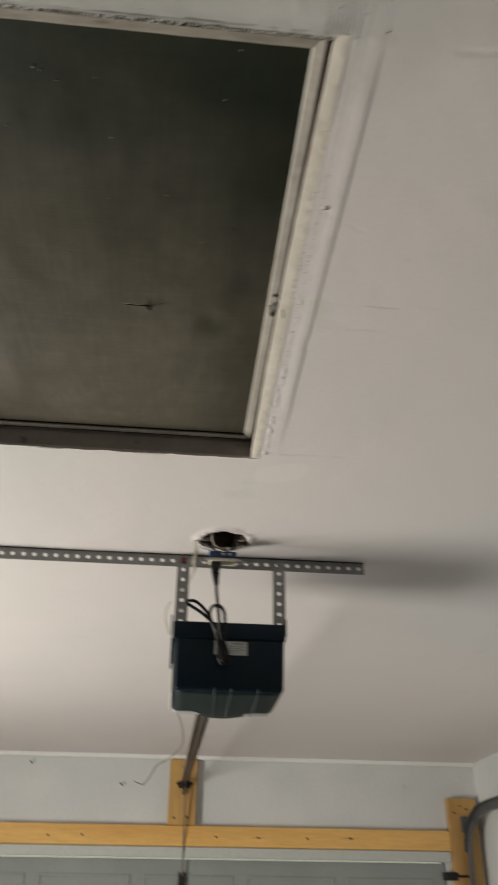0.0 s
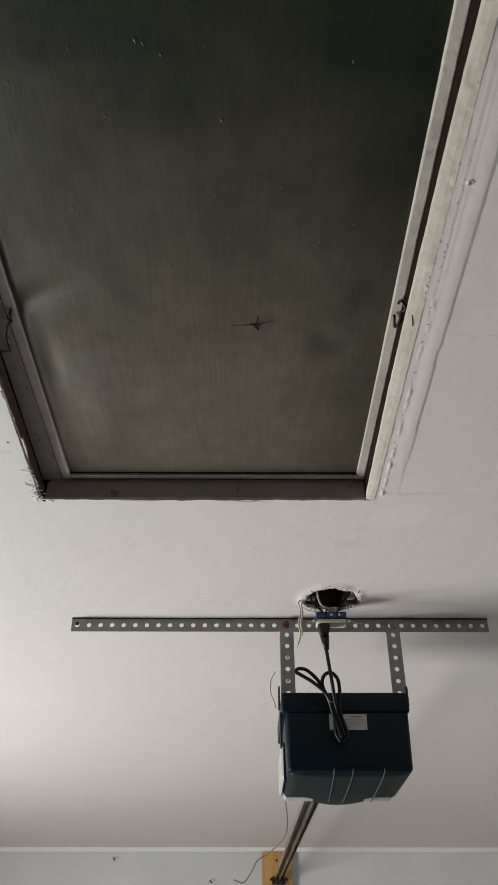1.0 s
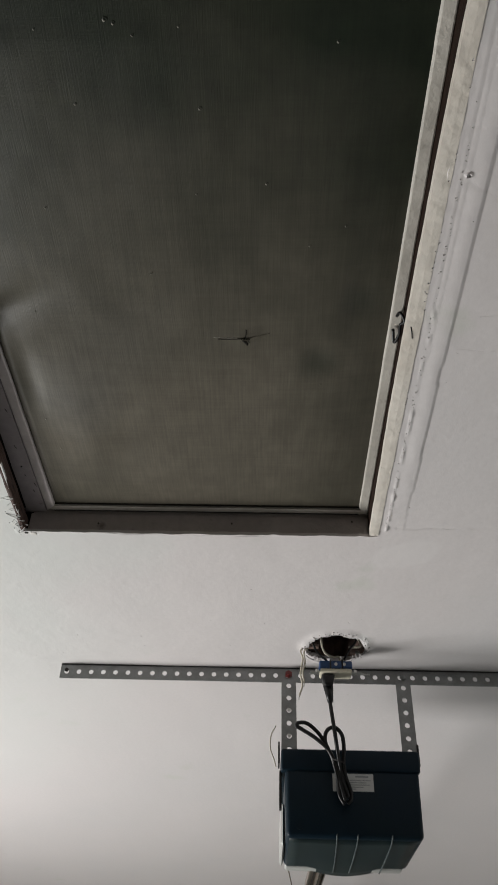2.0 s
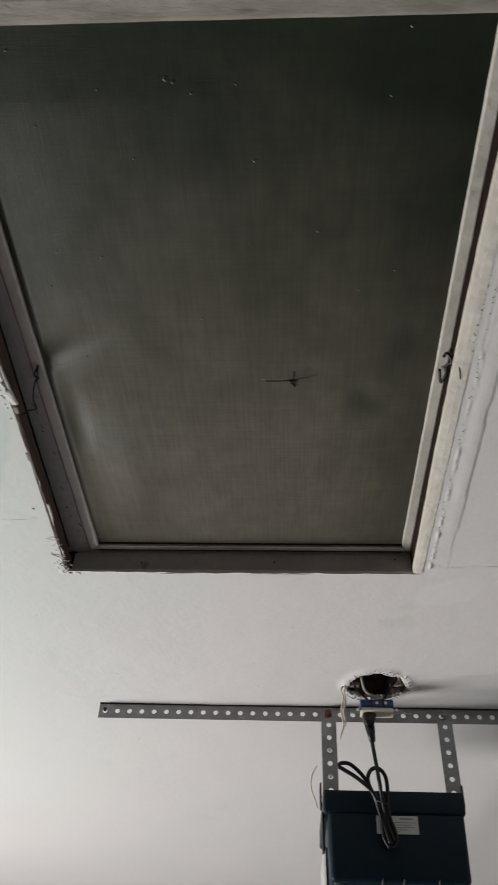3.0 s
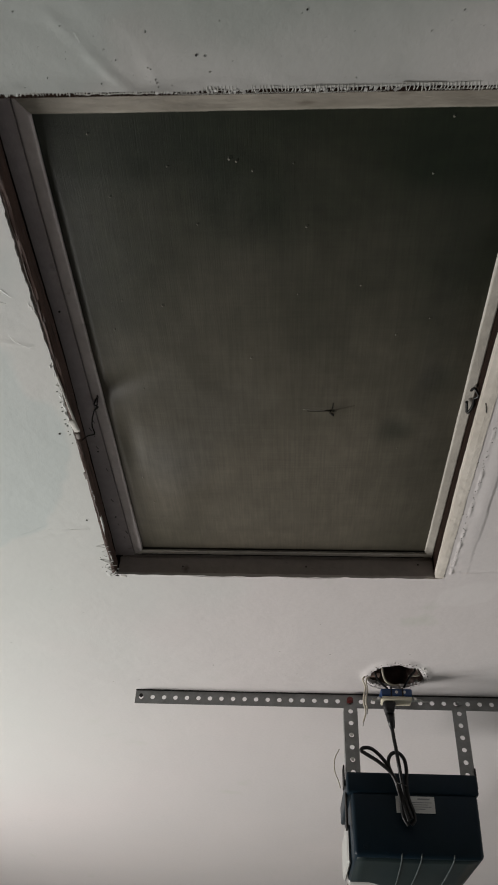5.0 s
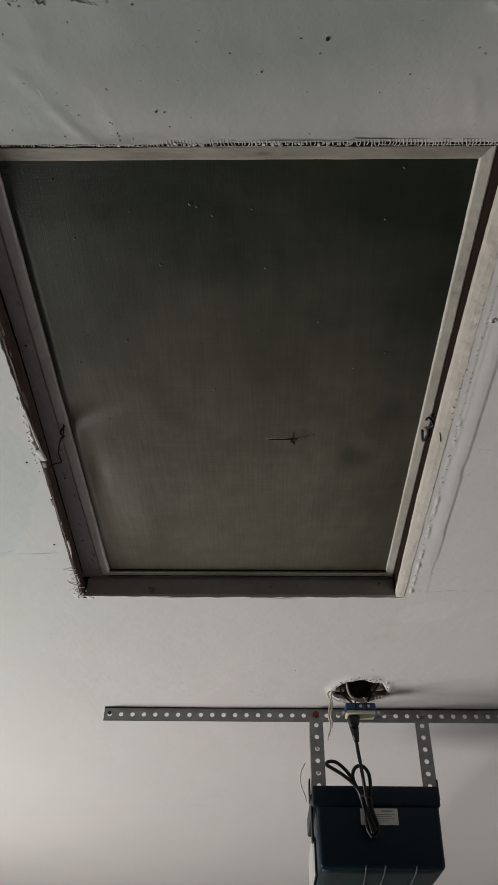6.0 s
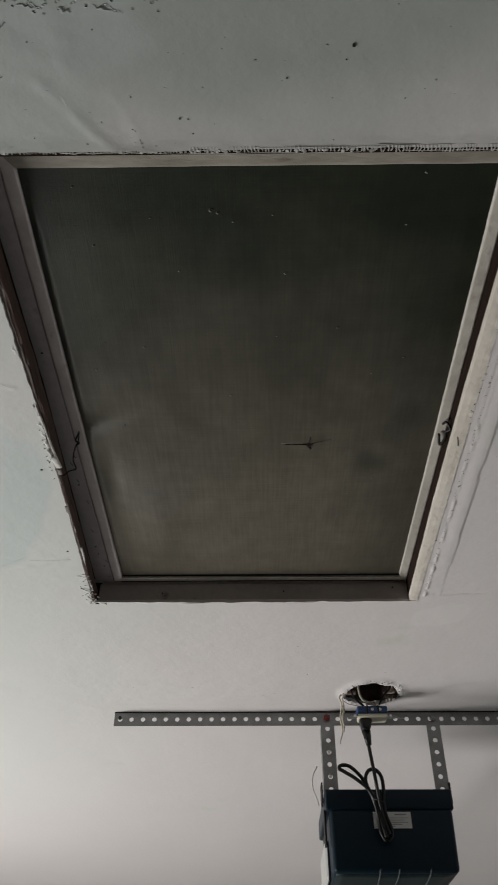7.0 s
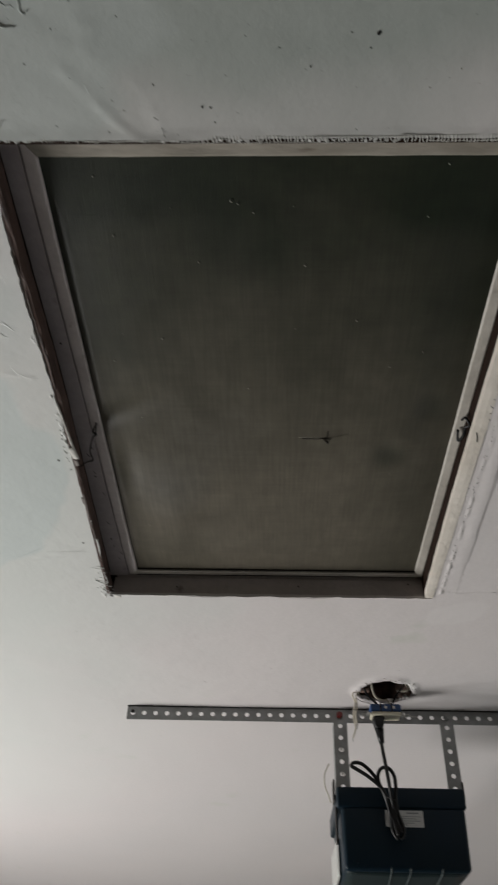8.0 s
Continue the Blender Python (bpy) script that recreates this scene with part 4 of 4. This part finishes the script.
# ---- opener ----
def build_opener():
    root = empty("garage_door_opener", "dark blue plastic door opener with white base on straps", "door opener")
    X0, X1, Y0, Y1, Z0, Z1 = -0.166, 0.090, 1.770, 2.000, 2.072, 2.226

    def shell(x0, x1, y0, y1, z0, z1, taper, r):
        own = bmesh.new()
        bmesh.ops.create_cube(own, size=1)
        for v in own.verts:
            u = v.co.z + 0.5
            q = 1 if u > 0.5 else 1 - taper
            v.co = Vector(((x0 + x1) / 2 + v.co.x * (x1 - x0) * q, y0 + (v.co.y + 0.5) * (y1 - y0), z0 + u * (z1 - z0)))
        bmesh.ops.bevel(own, geom=own.edges[:], offset=r, segments=4, profile=0.5, affect="EDGES")
        return own

    part("cover", shell(X0 + 0.006, X1 - 0.001, Y0 + 0.002, Y1, Z0, 2.190, 0.02, 0.009), M_BLUE, root, smooth=True)
    part("lid", shell(X0 - 0.001, X1 + 0.002, Y0, Y1 + 0.01, 2.186, Z1, 0.0, 0.0045), M_BLUE, root, smooth=True)
    # bulge at the lower front and its ribs
    own = bmesh.new()
    rows = []
    for j in range(9):
        u = j / 8
        row = []
        for k in range(13):
            v = k / 12
            x = -0.152 + 0.228 * v
            row.append(own.verts.new((x, 1.782 + 0.230 * u + 0.022 * max(0, math.sin(math.pi * (1.5 * v - 0.25))) * u, Z0 - 0.0006 - 0.007 * max(0, math.sin(math.pi * (1.5 * v - 0.25))) * min(1, 1.5 * u))))
        rows.append(row)
    for a, b in zip(rows, rows[1:]):
        for k in range(12):
            own.faces.new((a[k], a[k + 1], b[k + 1], b[k]))
    ext = bmesh.ops.extrude_face_region(own, geom=own.faces[:])
    for g in ext["geom"]:
        if isinstance(g, bmesh.types.BMVert):
            g.co.z = Z0 + 0.004
    bmesh.ops.recalc_face_normals(own, faces=own.faces[:])
    part("belly", own, M_DUSTBLUE, root, smooth=True)
    for x, dx in ((-0.067, 0.005), (-0.030, 0.001), (0.031, 0.000)):
        part("rib", tube([(x, Y0 + 0.0035, Z0 + 0.008), (x - 0.001, Y0 + 0.007, Z0 + 0.001), (x + dx * 0.2, 1.82, Z0 - 0.0035), (x + dx, 1.93, Z0 - 0.0078), (x + dx * 1.4, 2.00, Z0 - 0.0078)], 0.0014, 6, 6), M_CHALK, root, "pale scuffed rib", True)
    # label with print
    lab = part("label", box((-0.072, Y0 - 0.0002, 2.151), (0.003, Y0 + 0.0030, 2.1815), 0.0), M_LABEL, root, "pale grey rating label")
    for z, a, b in ((2.1765, -0.030, -0.006), (2.170, -0.066, -0.002), (2.166, -0.066, -0.010), (2.162, -0.066, -0.004), (2.158, -0.066, -0.016), (2.1545, -0.066, -0.03)):
        part("print_bar", box((a, Y0 - 0.0006, z - (0.0014 if z > 2.175 else 0.0006)), (b, Y0 - 0.0001, z + (0.0014 if z > 2.175 else 0.0006))), M_INK, lab)
    bm = disc((-0.134, Y0 + 0.0015, 2.090), (0, 1, 0), 0.006, 0.0012, 6)
    part("emblem", bm, M_BLUE, root, "small pale emblem")
    # white base and side lens
    part("base", box((X0 + 0.010, 1.990, 2.0685), (X1 - 0.012, 2.022, 2.195), 0.006, 3), M_CHASSIS, root, "white plastic base", True)
    part("lens", box((-0.1668, 1.850, 2.076), (-0.158, 2.012, 2.150), 0.006, 3), M_CHASSIS, root, "white light lens", True)
    part("side_bracket", box((-0.1700, 1.790, 2.125), (-0.1655, 1.812, 2.192), 0.0015), M_DARK, root)
    for x in (-0.1705, 0.0955):
        part("hanger_tab", box((x - 0.0016, 1.792, 2.205), (x + 0.0016, 1.826, 2.246), 0.001), M_DARK, root)
    # rail to the wall, with its chain
    a, b = Vector((-0.070, 2.05, 2.120)), Vector((-0.066, 4.690, 2.245))
    d = (b - a).normalized()
    side = Vector((1, 0, 0))
    up = side.cross(d).normalized()
    bm = bmesh.new()
    for s0, s1, u0, u1 in ((-0.020, 0.020, 0.010, 0.0125), (-0.0015, 0.0015, -0.012, 0.010), (-0.020, -0.0175, -0.002, 0.010), (0.0175, 0.020, -0.002, 0.010)):
        vs = [bm.verts.new(p + side * s + up * u) for p in (a, b) for s, u in ((s0, u0), (s1, u0), (s1, u1), (s0, u1))]
        for f in ((0, 1, 2, 3), (7, 6, 5, 4), (0, 4, 5, 1), (1, 5, 6, 2), (2, 6, 7, 3), (3, 7, 4, 0)):
            bm.faces.new([vs[k] for k in f])
    rail = part("rail", bm, M_RAIL, root, "long steel rail")
    part("chain", tube([a + up * 0.002 + side * 0.007, b + up * 0.002 + side * 0.007], 0.0018, 1, 6), M_DARK, rail)
    part("chain", tube([a + up * 0.002 - side * 0.007, b + up * 0.002 - side * 0.007], 0.0018, 1, 6), M_DARK, rail)


build_opener()


# ---- outlet, cord, wires at the ceiling box ----
def build_box():
    jb = empty("junction_box", "rusty round ceiling box in a ragged hole", "junction box")
    own = bmesh.new()
    n = 24
    lo = [own.verts.new((JX + 0.060 * math.cos(2 * math.pi * k / n), JY + 0.060 * math.sin(2 * math.pi * k / n), CEIL + 0.004)) for k in range(n)]
    hi = [own.verts.new((JX + 0.056 * math.cos(2 * math.pi * k / n), JY + 0.056 * math.sin(2 * math.pi * k / n), CEIL + 0.050)) for k in range(n)]
    for k in range(n):
        own.faces.new((lo[k], hi[k], hi[(k + 1) % n], lo[(k + 1) % n]))
    own.faces.new(hi)
    bmesh.ops.solidify(own, geom=own.faces[:], thickness=-0.0015)
    part("can", own, M_RUST, jb)
    part("ear", box((JX + 0.030, JY + 0.010, CEIL - 0.001), (JX + 0.056, JY + 0.028, CEIL + 0.002), 0.001), M_RUST, jb)
    part("ear", box((JX - 0.056, JY - 0.012, CEIL - 0.001), (JX - 0.034, JY + 0.010, CEIL + 0.002), 0.001), M_RUST, jb)
    part("screw", disc((JX + 0.043, JY + 0.018, CEIL - 0.003), (0, 0, 1), 0.004, 0.004, 8), M_ZINC, jb)
    for k, (pts, m) in enumerate((
            (((-0.085, 1.69, 2.44), (-0.090, 1.685, 2.405), (-0.083, 1.70, 2.388), (-0.066, 1.712, 2.384), (-0.055, 1.715, 2.386), (-0.050, 1.72, 2.375)), M_CLOTH),
            (((-0.030, 1.70, 2.44), (-0.022, 1.69, 2.41), (-0.034, 1.70, 2.396), (-0.045, 1.715, 2.380)), M_BLACK),
            (((-0.100, 1.70, 2.43), (-0.105, 1.69, 2.40), (-0.095, 1.705, 2.388), (-0.078, 1.716, 2.378)), M_BLACK),
            (((-0.015, 1.72, 2.43), (-0.012, 1.70, 2.405), (-0.020, 1.695, 2.398), (-0.034, 1.705, 2.402)), M_CLOTH))):
        part("lead", tube(pts, 0.0022, 8, 7), m, jb, smooth=True)
    for pts, r in ((((-0.105, 1.705, 2.425), (-0.121, 1.702, 2.402), (-0.130, 1.70, 2.390), (-0.126, 1.70, 2.373), (-0.131, 1.70, 2.345), (-0.128, 1.70, 2.320), (-0.134, 1.70, 2.300)), 0.0018),
                   (((-0.102, 1.71, 2.425), (-0.116, 1.700, 2.398), (-0.124, 1.695, 2.385), (-0.122, 1.70, 2.366), (-0.127, 1.695, 2.345), (-0.124, 1.70, 2.325)), 0.0018)):
        w = empty("loose_wire", "old cloth-covered wire hanging from the ceiling box", "wire", "loose box wires")
        part("strand", tube(pts, r, 8, 7), M_CLOTH, w, smooth=True)
        part("strand_end", tube([pts[-1], (pts[-1][0] - 0.001, pts[-1][1], pts[-1][2] - 0.008)], 0.0009, 1, 6), M_ZINC, w)

    out = empty("outlet", "blue and ivory socket dangling from the ceiling box", "socket")
    body = part("body", box((-0.094, 1.704, 2.358), (-0.030, 1.738, 2.374), 0.003), M_OUTBLUE, out, "blue plastic back")
    part("side_clip", box((-0.074, 1.7025, 2.357), (-0.071, 1.7395, 2.3755), 0.0005), M_BLACK, body)
    part("side_clip", box((-0.051, 1.7025, 2.357), (-0.048, 1.7395, 2.3755), 0.0005), M_BLACK, body)
    part("face", box((-0.093, 1.703, 2.350), (-0.031, 1.739, 2.3575), 0.003), M_IVORY, out, "ivory plastic face")
    yoke = part("yoke", box((-0.112, 1.714, 2.3545), (-0.012, 1.728, 2.3565), 0.0008), M_ZINC, out)
    for x in (-0.0985, -0.0255, -0.062, -0.046):
        part("screw", disc((x, 1.706, 2.366 if x > -0.09 and x < -0.03 else 2.352), (0, 1, 0) if -0.09 < x < -0.03 else (0, 0, 1), 0.0033, 0.006, 8), M_ZINC, yoke)
    part("hanging_screw", tube([(-0.012, 1.722, 2.356), (-0.004, 1.719, 2.352), (0.004, 1.718, 2.352)], 0.0015, 3, 6), M_ZINC, out)

    cord = empty("power_cord", "black power cord looped and tied, plugged into the dangling socket", "power cord")
    bm = box((-0.091, 1.708, 2.325), (-0.063, 1.734, 2.350), 0.005, 3)
    for v in bm.verts:
        v.co.x = -0.077 + (v.co.x + 0.077) * (1 - 0.45 * (2.350 - v.co.z) / 0.025)
    plug = part("plug", bm, M_BLACK, cord, smooth=True)
    part("strain_relief", disc((-0.0755, 1.721, 2.312), (0.10, 0, -1), 0.0095, 0.030, 12, r2=0.0055), M_BLACK, plug, smooth=True)
    main = [(-0.075, 1.721, 2.300), (-0.073, 1.721, 2.280), (-0.070, 1.722, 2.255), (-0.067, 1.724, 2.230), (-0.063, 1.735, 2.205), (-0.058, 1.745, 2.180), (-0.052, 1.752, 2.155), (-0.052, 1.755, 2.135), (-0.058, 1.758, 2.128)]
    part("cable", tube(main, 0.0037, 8, 8), M_BLACK, cord, smooth=True)
    loop1 = [(-0.052, 1.752, 2.130), (-0.060, 1.750, 2.160), (-0.066, 1.745, 2.185), (-0.080, 1.735, 2.212), (-0.105, 1.728, 2.232), (-0.130, 1.724, 2.246), (-0.139, 1.722, 2.251),
             (-0.134, 1.722, 2.257), (-0.118, 1.724, 2.256), (-0.098, 1.728, 2.240), (-0.084, 1.733, 2.220), (-0.072, 1.742, 2.196), (-0.064, 1.750, 2.165), (-0.062, 1.754, 2.140), (-0.053, 1.757, 2.124)]
    part("cable", tube(loop1, 0.0037, 8, 8), M_BLACK, cord, smooth=True)
    loop2 = [(-0.046, 1.752, 2.135), (-0.058, 1.748, 2.170), (-0.070, 1.742, 2.195), (-0.084, 1.732, 2.220), (-0.086, 1.728, 2.236), (-0.079, 1.726, 2.248), (-0.066, 1.726, 2.250),
             (-0.055, 1.728, 2.238), (-0.052, 1.732, 2.218), (-0.053, 1.740, 2.195), (-0.050, 1.748, 2.170), (-0.042, 1.753, 2.148), (-0.041, 1.757, 2.134), (-0.048, 1.759, 2.126)]
    part("cable", tube(loop2, 0.0037, 8, 8), M_BLACK, cord, smooth=True)
    part("tie", tube([(-0.072, 1.735, 2.196), (-0.062, 1.730, 2.192), (-0.052, 1.738, 2.190), (-0.060, 1.750, 2.192), (-0.072, 1.745, 2.196)], 0.0012, 5, 6), M_DARK, cord, "thin wire tie", True)


build_box()
w = empty("bell_wire", "thin brown control wire curling down from the opener", "wire")
part("strand", tube([(-0.150, 2.06, 2.085), (-0.138, 2.30, 2.120), (-0.120, 2.60, 2.130), (-0.120, 2.85, 2.130), (-0.165, 3.00, 2.110), (-0.200, 3.00, 2.090), (-0.219, 3.0, 2.058), (-0.245, 3.0, 2.028), (-0.276, 3.0, 2.036)], 0.0016, 8, 6), M_BELL, w, smooth=True)
w = empty("side_wire", "thin pale wire bowing beside the hanger strap", "wire")
part("strand", tube([(-0.176, 1.83, 2.290), (-0.186, 1.83, 2.270), (-0.187, 1.83, 2.245), (-0.180, 1.83, 2.225), (-0.176, 1.835, 2.212)], 0.0013, 8, 6), M_CLOTH, w, smooth=True)


# ---- timbers, door, track at the far wall ----
def plank(name, lo, hi, material, label, knots=(), screws=()):
    root = empty(name, label, "timber")
    board = part("plank", box(lo, hi, 0.003), material, root)
    for x, z, r in knots:
        own = disc((0, 0, 0), (0, 1, 0), r * 0.55, 0.0012, 12)
        for k in range(5):
            disc(((k - 2.4) * r * 0.75, 0.0001, (0.15 * k - 0.25) * r), (0, 1, 0), r * (0.20 - 0.03 * abs(k - 2)), 0.0008, 8, bm=own)
        for v in own.verts:
            v.co = Vector((x + v.co.x * 1.9, lo[1] - 0.0002 + v.co.y, z + v.co.z * 0.7))
        part("knot", own, M_KNOT, board, "dark streaked knot")
    for x, z in screws:
        part("screw", disc((x, lo[1] - 0.001, z), (0, 1, 0), 0.006, 0.004, 8), M_DARK, board)
    return root


plank("header_beam", (WEST, 4.762, 1.938), (1.425, FAR, 2.038), M_PINE, "long yellow pine board across the top of the garage door",
      ((0.35, 1.985, 0.012), (0.86, 1.990, 0.014)), ((-0.78, 1.98), (-0.60, 1.985), (0.12, 1.985), (0.62, 1.985)))
plank("header_block", (-0.150, 4.758, 2.040), (0.003, FAR, 2.376), M_PINE_UP, "upright yellow pine board carrying the opener rail",
      (), ((-0.115, 2.075), (-0.045, 2.08), (-0.075, 2.335)))
plank("side_post", (1.428, 4.755, 0.0), (1.590, FAR, 2.205), M_PINE_UP, "upright pine board beside the garage door",
      ((1.495, 2.165, 0.008),), ((1.53, 2.15), (1.46, 2.13)))
tagged(part("door_stop", box((-1.44, 4.772, 1.884), (1.425, FAR + 0.03, 1.936), 0.004), M_STOP), "dull white painted strip over the garage door", "trim", kind="structure")


def build_door():
    door = empty("garage_door", "grey sectional garage door with pressed panels, closed", "garage door")
    x0, x1, h = -1.43, 1.39, 0.47
    for k in range(4):
        z0 = 0.003 + k * h
        sec = part("section", box((x0, 4.812, z0), (x1, 4.850, z0 + h - 0.004), 0.004), M_DOOR, door)
        n = 5
        for i in range(n):
            a = x0 + 0.07 + i * (x1 - x0 - 0.07) / n
            b = a + (x1 - x0 - 0.07) / n - 0.07
            bm = bmesh.new()
            for lo, hi in (((a, z0 + 0.08), (b, z0 + 0.092)), ((a, z0 + h - 0.092), (b, z0 + h - 0.08)), ((a, z0 + 0.092), (a + 0.012, z0 + h - 0.092)), ((b - 0.012, z0 + 0.092), (b, z0 + h - 0.092))):
                box((lo[0], 4.807, lo[1]), (hi[0], 4.813, hi[1]), 0.002, bm=bm)
            part("panel_moulding", bm, M_DOOR, sec)
    part("arm_bracket", box((-0.075, 4.790, 1.60), (-0.038, 4.811, 1.815), 0.003), M_DARK, door)
    part("arm", tube([(-0.060, 4.715, 2.225), (-0.058, 4.735, 2.06), (-0.056, 4.765, 1.93), (-0.055, 4.790, 1.80)], 0.0045, 4, 8), M_BELL, door, "thin dark steel arm")
    hinge = part("roller_hinge", box((1.375, 4.750, 1.795), (1.445, 4.8115, 1.835), 0.004), M_DARK, door)
    part("roller_stem", tube([(1.42, 4.752, 1.815), (1.50, 4.744, 1.815)], 0.006, 1, 8), M_DARK, hinge)


build_door()
br = empty("header_bracket", "black iron bracket holding the rail to the pine board", "bracket")
part("plate", box((-0.100, 4.748, 2.225), (-0.032, 4.757, 2.262), 0.003), M_DARK, br)
part("clevis", box((-0.084, 4.682, 2.226), (-0.048, 4.748, 2.256), 0.004), M_DARK, br)
part("pin", tube([(-0.112, 4.705, 2.243), (-0.020, 4.705, 2.243)], 0.007, 1, 8), M_DARK, br)
part("tongue", box((-0.074, 4.735, 2.190), (-0.058, 4.750, 2.226), 0.003), M_DARK, br)


def build_track():
    tr = empty("door_track", "dull grey steel door track curving up beside the pine board", "door track")
    x = 1.505
    pts = [(x, 4.735, 0.02), (x, 4.735, 1.0), (x, 4.735, 1.75), (x + 0.004, 4.730, 1.95), (x + 0.012, 4.70, 2.04), (x + 0.025, 4.62, 2.11), (x + 0.035, 4.50, 2.135), (x + 0.04, 4.2, 2.14), (x + 0.04, 2.6, 2.14)]
    line = glide(pts, 8)
    bm = bmesh.new()
    prof = [(-0.026, -0.012), (-0.026, 0.012), (-0.023, 0.0145), (0.023, 0.0145), (0.026, 0.012), (0.026, -0.012), (0.023, -0.012), (0.023, 0.011), (-0.023, 0.011), (-0.023, -0.012)]
    rows = []
    for i, c in enumerate(line):
        d = (line[min(i + 1, len(line) - 1)] - line[max(i - 1, 0)]).normalized()
        s = Vector((1, 0, 0))
        nrm = s.cross(d).normalized()
        rows.append([bm.verts.new(c + nrm * a + s * b) for a, b in prof])
    for a, b in zip(rows, rows[1:]):
        for k in range(len(prof)):
            q = (k + 1) % len(prof)
            bm.faces.new((a[k], a[q], b[q], b[k]))
    part("channel", bm, M_TRACK, tr)
    part("bracket", box((1.49, 4.735, 2.03), (1.53, 4.754, 2.11), 0.003), M_TRACK, tr)
    part("hanger", box((x + 0.03, 2.60, 2.155), (x + 0.055, 2.63, CEIL - 0.002), 0.001), M_TRACK, tr)


build_track()

win = empty("window_1", "tall plain painted window frame in the side wall", "window", kind="structure")
for lo, hi in (((WEST - 0.11, WIN["y0"], WIN["z0"]), (WEST - 0.07, WIN["y0"] + 0.03, WIN["z1"])), ((WEST - 0.11, WIN["y1"] - 0.03, WIN["z0"]), (WEST - 0.07, WIN["y1"], WIN["z1"])),
               ((WEST - 0.11, WIN["y0"] + 0.03, WIN["z0"]), (WEST - 0.07, WIN["y1"] - 0.03, WIN["z0"] + 0.03)), ((WEST - 0.11, WIN["y0"] + 0.03, WIN["z1"] - 0.03), (WEST - 0.07, WIN["y1"] - 0.03, WIN["z1"]))):
    part("window_frame", box(lo, hi), M_TRIM, win)

for x, y, r in ((-0.215, 0.366, 0.0017), (-0.601, 0.934, 0.0016), (-0.604, 1.142, 0.0015), (-0.271, 0.393, 0.0008), (-0.367, 0.428, 0.0010)):
    tagged(part("nail", disc((x, y, CEIL - droop(x, y) - 0.0002), (0, 0, 1), r, 0.0012, 8), M_DARK), "small dark nail head in the ceiling plaster", "nail", "ceiling nails")
for x, z in ((-0.93, 2.350), (-0.42, 2.245)):
    tagged(part("nail", tube([(x, FAR + 0.002, z), (x, FAR - 0.018, z), (x + 0.012, FAR - 0.022, z - 0.012)], 0.003, 3, 6), M_DARK), "small bent dark nail in the wall over the door", "nail", "wall nails")
